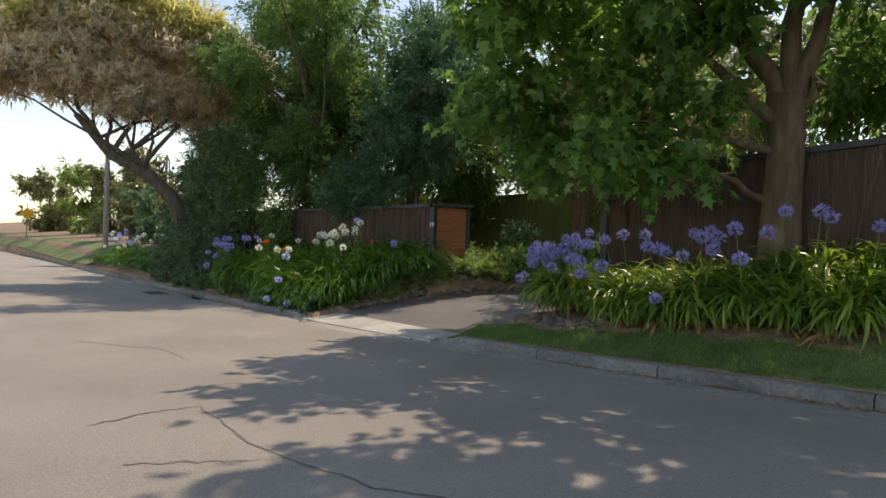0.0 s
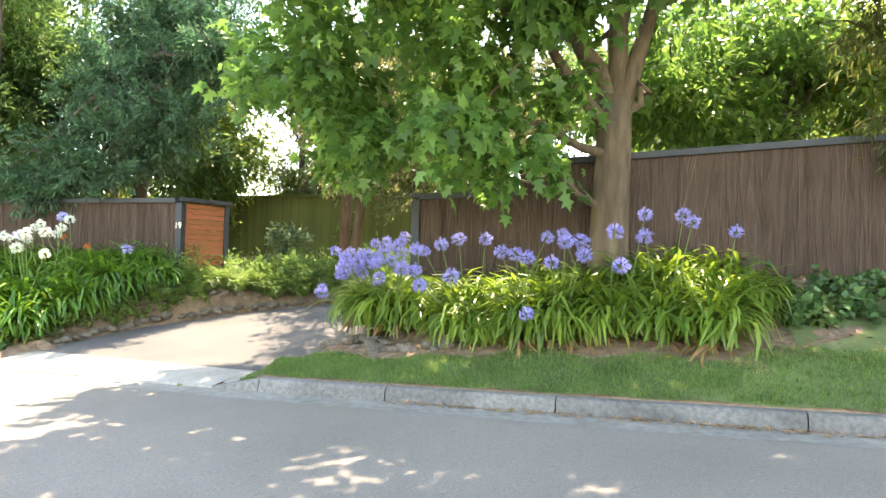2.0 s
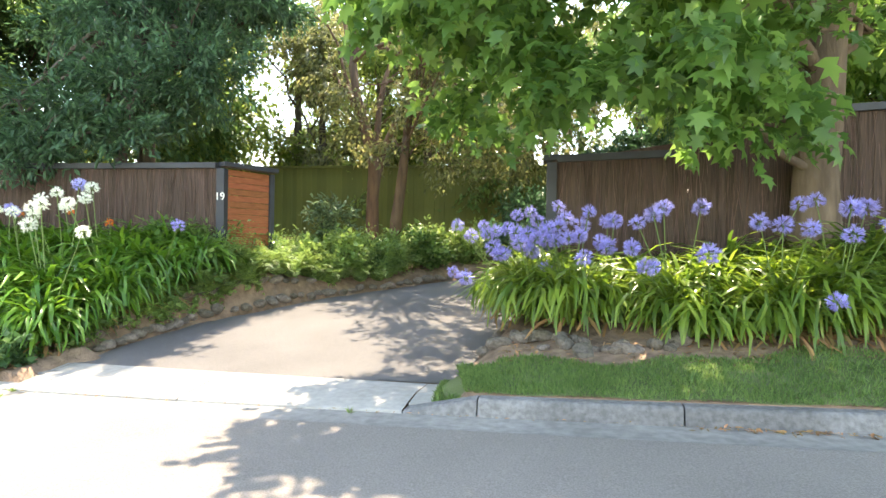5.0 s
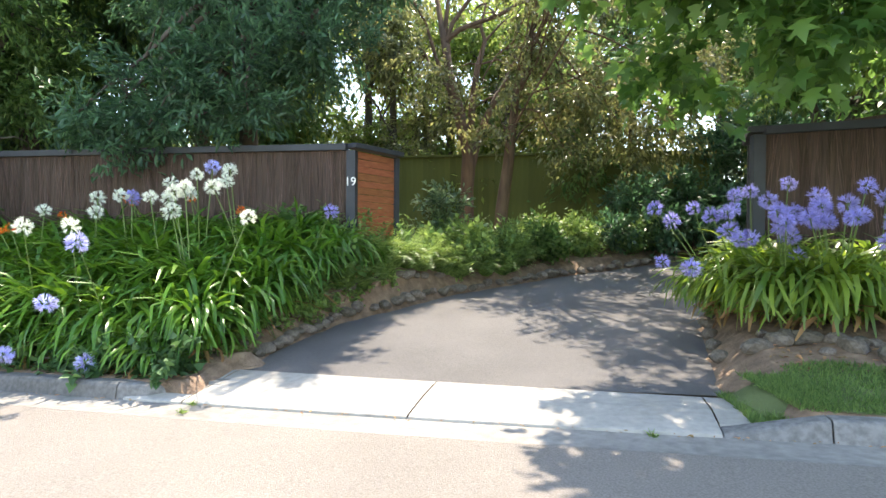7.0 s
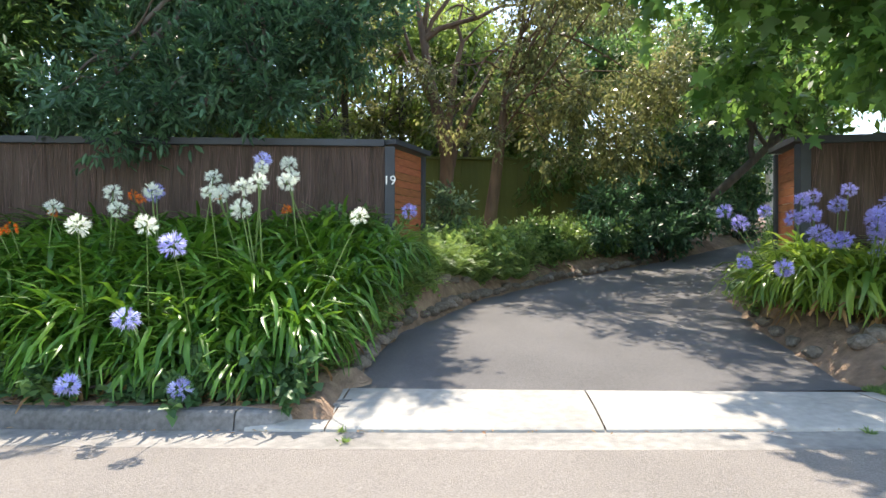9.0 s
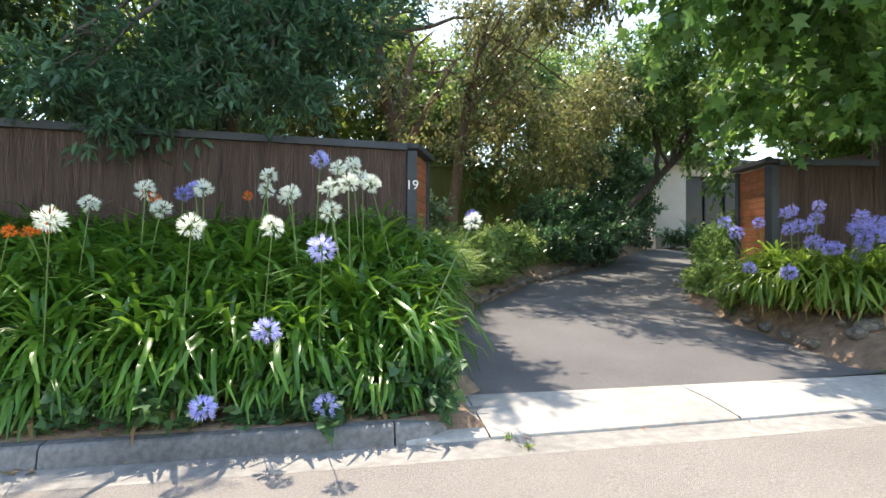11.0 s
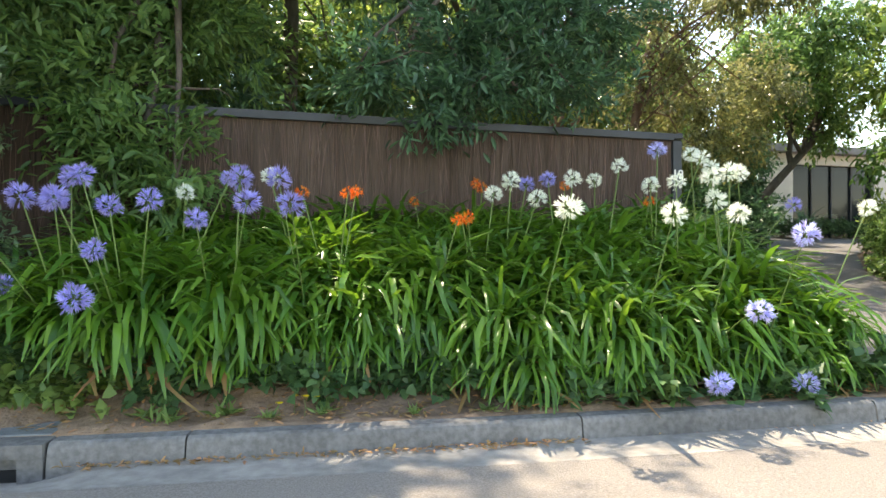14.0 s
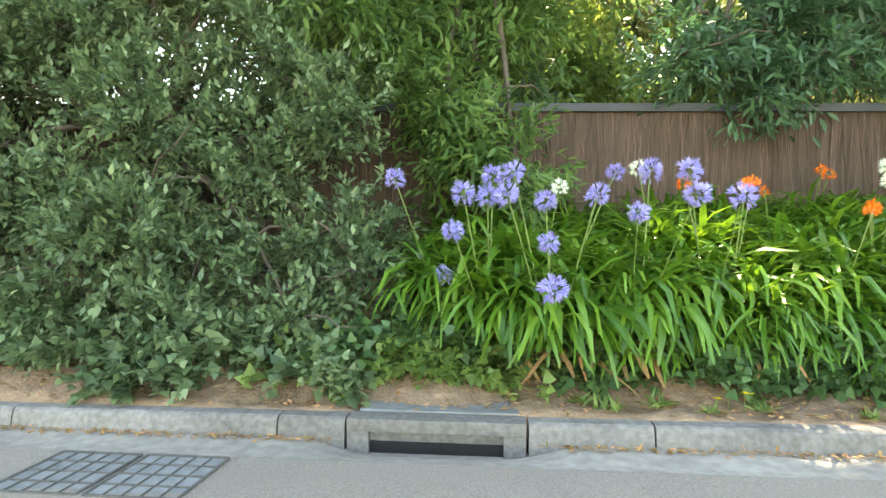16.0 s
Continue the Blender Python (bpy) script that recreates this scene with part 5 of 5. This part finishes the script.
# ivy and ground cover
ir = random.Random(8)
for i, (x0, x1, o0, o1, n, mat, label) in enumerate([(-17.0, -12.7, 0.62, 1.0, 64, "ivy", "dark green ivy trailing along the bed edge"), (-22.5, -16.95, 0.3, 0.85, 60, "shrub_leaf", "grey-green ground cover beside the kerb"),
                                                     (-17.6, -15.4, 0.62, 0.85, 26, "fern", "yellow-green clover at the bed edge"), (-13.0, -10.0, 0.33, 0.6, 26, "ivy", "low ivy under the lily leaves"), (-0.9, 2.0, 1.5, 2.8, 30, "ivy", "leafy ground cover on the bank"), (2.0, 7.5, 1.9, 3.2, 22, "ivy", "thin ivy below the tall fence")]):
    bl = []
    for _ in range(n):
        px, py = from_kerb(ir.uniform(x0, x1), ir.uniform(o0, o1))
        bl.append((px, py, float(land_z(px, py)) + ir.uniform(0.02, 0.14) + (0.08 if i in (0, 1) else -0.04 if i == 2 else 0), ir.uniform(0.18, 0.32)))
    mound("ground_cover", label, "ivy", bl, IVY, M[mat], 0.08, 320, 240 + i, 0.09, 0.0, 18, squash=0.6)
bl = []
for _ in range(44):
    py = ir.uniform(9.5, 12.4)
    px = float(drive_right(py)) + ir.uniform(0.2, 1.0)
    bl.append((px, py, float(land_z(px, py)) + ir.uniform(0.05, 0.22), ir.uniform(0.2, 0.34)))
mound("ground_cover", "leafy green ground cover behind the slat screen", "ground cover", bl, IVY, M["fern"], 0.085, 330, 250, 0.1, 0.0, 18, squash=0.7)
bl = []
for _ in range(34):
    py = ir.uniform(7.3, 10.2)
    px = float(drive_left(py)) - ir.uniform(0.2, 0.6)
    bl.append((px, py, float(land_z(px, py)) + ir.uniform(0.0, 0.14), ir.uniform(0.15, 0.27)))
mound("ground_cover", "low green creeper between the lilies and the driveway stones", "ground cover", bl, IVY, M["fern"], 0.06, 420, 251, 0.08, 0.0, 18, squash=0.7)
# dandelions and a dry leaf
for j, (x, y, h) in enumerate([(-0.95, 6.27, 0.10), (-14.35, 7.35, 0.11), (-14.2, 7.36, 0.09), (-14.28, 7.28, 0.12), (-14.45, 7.30, 0.08)]):
    z = float(land_z(x, y))
    d = thing("dandelion", "small yellow dandelion in the soil", "flower", (x, y, z), "dandelions")
    v, f = tube([(0, 0, -0.01), (0.004, 0, h * 0.5), (0, 0.004, h)], [0.0025] * 3, 5)
    part_me("flower_stalk", mesh_of("flower_stalk", [tuple(p) for p in v], f, M["stalk"]), d)
    V, F = [(0, 0, h)], []
    for k in range(14):
        a = 6.283 * k / 14
        V += [(0.03 * math.cos(a), 0.03 * math.sin(a), h + 0.006), (0.03 * math.cos(a + 0.4), 0.03 * math.sin(a + 0.4), h + 0.009)]
        F.append((0, 1 + 2 * k, 2 + 2 * k))
    part_me("petal_disc", mesh_of("petal_disc", V, F, M["yellow"]), d)


def weed(x, y, z, size, seed):
    """A small tuft of thin leaves."""
    q = np.random.default_rng(seed)
    n = 26
    C = np.stack([q.normal(scale=0.25, size=n), q.normal(scale=0.2, size=n), np.zeros(n)], -1) * size
    D = unit(np.stack([q.normal(size=n), q.normal(size=n), 0.5 + 0.6 * q.random(n)], -1))
    V, F = scatter(LANCE[0], LANCE[1], C, D, unit(q.normal(size=(n, 3)) + np.array([0, 0, 1.5])), size * (0.5 + 0.6 * q.random(n)))
    t = thing("weed", "small green weed tuft on bare soil or concrete", "weed", (x, y, z), "small weeds")
    part_me("leaf_tuft", mesh_of("leaf_tuft", V, F, M["fern"]), t)


for i, (x, o) in enumerate([(-14.55, 0.34), (-14.2, 0.40), (-14.85, 0.45), (-13.6, 0.3), (-15.35, 0.45), (-15.2, 0.35), (-13.1, 0.27), (-16.98, 0.33)]):
    px, py = from_kerb(x, o)
    weed(px, py, float(land_z(px, py)) + 0.004, 0.09 + 0.03 * (i % 3), 400 + i)
for i, (x, y) in enumerate([(-9.6, 6.385), (-9.55, 6.18), (-6.15, 5.99)]):
    weed(x, y, float(gutter_z(x)) + 0.014, 0.06, 420 + i)


# ---- stones and litter ----
def stone_mesh(seed):
    bm = bmesh.new()
    bmesh.ops.create_icosphere(bm, subdivisions=2, radius=0.5)
    o = Vector((seed * 3.1, seed * 1.7, 0))
    for v in bm.verts:
        k = 1 + 0.38 * noise.noise(v.co * 1.7 + o) + 0.14 * noise.noise(v.co * 4.5 + o)
        v.co = v.co * k
        v.co.z *= 0.72
    me = bpy.data.meshes.new("stone")
    bm.to_mesh(me)
    bm.free()
    me.materials.append(M["stone"])
    return me


STONES = [stone_mesh(i) for i in range(6)]
sr = random.Random(14)


def stone(x, y, s, label, group, sink=0.25):
    ob = new("stone", STONES[sr.randint(0, 5)])
    ob.location = (x, y, float(land_z(x, y)) + s * (0.36 - sink))
    ob.rotation_euler = (sr.uniform(-0.3, 0.3), sr.uniform(-0.3, 0.3), sr.uniform(0, 6))
    ob.scale = (s * sr.uniform(0.9, 1.5), s * sr.uniform(0.8, 1.1), s * sr.uniform(0.8, 1.05))
    tagged(ob, label, "stone", group)


y = 7.55
while y < 15.5:
    s = sr.uniform(0.13, 0.23)
    stone(float(drive_left(y)) - 0.10 + sr.uniform(-0.03, 0.03), y, s, "rounded brown field stone edging the driveway", "driveway edging stones", 0.1)
    if sr.random() < 0.55 and y < 11:
        stone(float(drive_left(y)) - 0.27, y + 0.05, s * 0.9, "rounded brown field stone edging the driveway", "driveway edging stones", 0.12)
    y += s * 0.95
for i in range(24):
    x = -5.12 + 1.75 * (i / 24) + sr.uniform(-0.08, 0.08)
    o = 1.15 + (0.65 if x < -4.3 else 0.2) * sr.random() + (0.35 if x < -4.9 else 0)
    px, py = from_kerb(x, o)
    stone(px, py, sr.uniform(0.10, 0.22), "weathered grey-brown rock half sunk in the bank", "rocks on the bank", 0.24)
for y in (7.9, 8.3, 8.7, 9.1, 9.6):
    stone(float(drive_right(y)) + 0.12, y, sr.uniform(0.15, 0.28), "weathered grey-brown rock half sunk in the bank", "rocks on the bank", 0.12)
stone(1.75, 7.3, 0.3, "pale grey rock in the ground cover", "rocks on the bank", 0.1)


def litter(n, fx, fo, size, seed, zf):
    r = np.random.default_rng(seed)
    x = fx[0] + (fx[1] - fx[0]) * r.random(n)
    o = fo[0] + (fo[1] - fo[0]) * r.random(n) ** 0.8
    y = kerb_y(x) + o / COS
    C = np.stack([x, y, zf(x, y, o) + 0.006 + 0.012 * r.random(n)], -1)
    D = unit(np.stack([r.normal(size=n), r.normal(size=n), 0.18 * r.normal(size=n)], -1))
    U = unit(np.array([0, 0, 1.0]) + r.normal(scale=0.25, size=C.shape))
    return scatter(OVAL[0], OVAL[1], C, D, U, size * (0.5 + r.random(n)))


for nm, n, fx, fo, sz, sd, zf in [("gutter_litter", 1000, (-3.6, 7.5), (-0.11, -0.005), 0.045, 1, lambda x, y, o: gutter_z(x) + 0.014), ("gutter_litter", 480, (-21, -16.95), (-0.09, -0.005), 0.04, 2, lambda x, y, o: gutter_z(x) + 0.014), ("gutter_litter", 380, (-15.65, -12.5), (-0.09, -0.005), 0.04, 6, lambda x, y, o: gutter_z(x) + 0.014),
                                   ("gutter_litter", 90, (-12, -3.4), (-0.06, -0.01), 0.03, 3, lambda x, y, o: gutter_z(x) + 0.014), ("bed_litter", 2400, (-21, -9.9), (0.2, 0.75), 0.05, 4, lambda x, y, o: land_z(x, y)),
                                   ("bed_litter", 1300, (-5.0, 6.0), (0.85, 1.6), 0.05, 5, lambda x, y, o: land_z(x, y))]:
    lv, lf = litter(n, fx, fo, sz, sd, zf)
    tagged(new(nm, mesh_of(nm, lv, lf, M["litter"])), "dry brown fallen leaves", "leaf litter", "", "stuff")

# ---- cycad, far street ----
cy = thing("cycad", "small cycad with stiff fronds by the house", "plant", (3.7, 20.6, float(land_z(3.7, 20.6))))
for i in range(22):
    fv, ff = fern_mesh(99 + i, 1)
    part_me("frond", mesh_of("frond", fv * 2.0 + np.array([0, 0, 0.35]), ff, M["dark_leaf"]), cy)
v, f = tube([(0, 0, -0.05), (0, 0, 0.25), (0, 0, 0.42)], [0.14, 0.15, 0.1], 9, 0.2)
part_me("trunk", mesh_of("trunk", [tuple(p) for p in v], f, M["bark"]), cy)

pole = thing("utility_pole", "weathered timber utility pole beside the street", "pole", (-37.6, 11.3, float(land_z(-37.6, 11.3))))
v, f = tube([(0, 0, -0.2), (0, 0, 3), (0, 0, 5.6)], [0.16, 0.145, 0.12], 10)
part_me("shaft", mesh_of("shaft", [tuple(p) for p in v], f, M["pole"], smooth=True), pole)
sg = thing("street_sign", "yellow diamond warning sign on a post", "sign", (-72, 14.6, float(land_z(-72, 14.6))))
part_me("post", box(0.09, 0.09, 3.6, 0.01, M["pole"], "post", (0, 0, 1.7)), sg)
part_me("plate", box(0.03, 0.9, 0.9, 0.004, M["sign"], "plate", (0.08, 0, 2.4), 0, 45), sg)

car = thing("parked_car", "white hatchback standing on the street", "car", (-56, 7.5, float(road_z(-56, off_kerb(-56, 7.5)))))
bm = bmesh.new()
bmesh.ops.create_cube(bm, size=1)
bmesh.ops.scale(bm, vec=(4.2, 1.75, 0.62), verts=bm.verts)
bmesh.ops.bevel(bm, geom=bm.edges[:], offset=0.14, segments=3, profile=0.6, affect="EDGES")
bmesh.ops.translate(bm, vec=(0, 0, 0.6), verts=bm.verts)
me = bpy.data.meshes.new("body")
bm.to_mesh(me)
bm.free()
me.materials.append(M["car_paint"])
part_me("body", me, car)
bm = bmesh.new()
bmesh.ops.create_cube(bm, size=1)
for q in bm.verts:
    tp = q.co.z > 0
    q.co = ((0.75 if tp else 1.45) * (1 if q.co.x > 0 else -1) - 0.15, (0.62 if tp else 0.8) * (1 if q.co.y > 0 else -1), 1.42 if tp else 0.88)
bmesh.ops.bevel(bm, geom=bm.edges[:], offset=0.08, segments=3, affect="EDGES")
me = bpy.data.meshes.new("cabin")
bm.to_mesh(me)
bm.free()
me.materials.append(M["glass"])
part_me("cabin", me, car, "dark glazed cabin")
for sx in (-1.35, 1.35):
    for sy in (-0.8, 0.8):
        v, f = tube([(sx, sy - 0.1, 0.31), (sx, sy + 0.1, 0.31)], [0.31, 0.31], 18)
        f.append(tuple(range(18))[::-1])
        part_me("wheel", mesh_of("wheel", [tuple(p) for p in v], f, M["tyre"]), car)

street = [(-31, 13, 6, "dark_leaf"), (-36, 14, 7, "olive_leaf"), (-44, 15, 7, "olive_leaf"), (-55, 18, 8, "olive_leaf"), (-70, 20, 9, "lit_leaf"), (-95, 22, 10, "olive_leaf"), (-60, -2, 8, "olive_leaf"), (-85, 3, 9, "lit_leaf"), (-48, -4, 7, "lit_leaf"),
          (-130, 14, 11, "olive_leaf"), (-140, 34, 12, "lit_leaf"), (-110, 2, 10, "olive_leaf")]
for i, (x, y, h, mat) in enumerate(street):
    w = h * 0.26
    bl = [(x + far_rnd.uniform(-w, w), y + far_rnd.uniform(-w, w), h * far_rnd.uniform(0.15, 0.95), far_rnd.uniform(0.12, 0.2) * h) for _ in range(12)]
    z0 = float(land_z(x, y)) - 0.2 if off_kerb(x, y) > 0 else -0.5
    tree("street_tree", "distant leafy street tree", "tree", [(x, y, z0), (x + 0.1, y, z0 + h * 0.4), (x, y + 0.1, z0 + h * 0.8)], [0.2, 0.14, 0.06], bl, M[mat], M["grey_bark"], KITE, 0.06 * h, 15 * (6 / h) ** 1.2,
         limb_r=0.06, seed=90 + i, spray=0.05 * h, leaves=20, group="distant street trees")
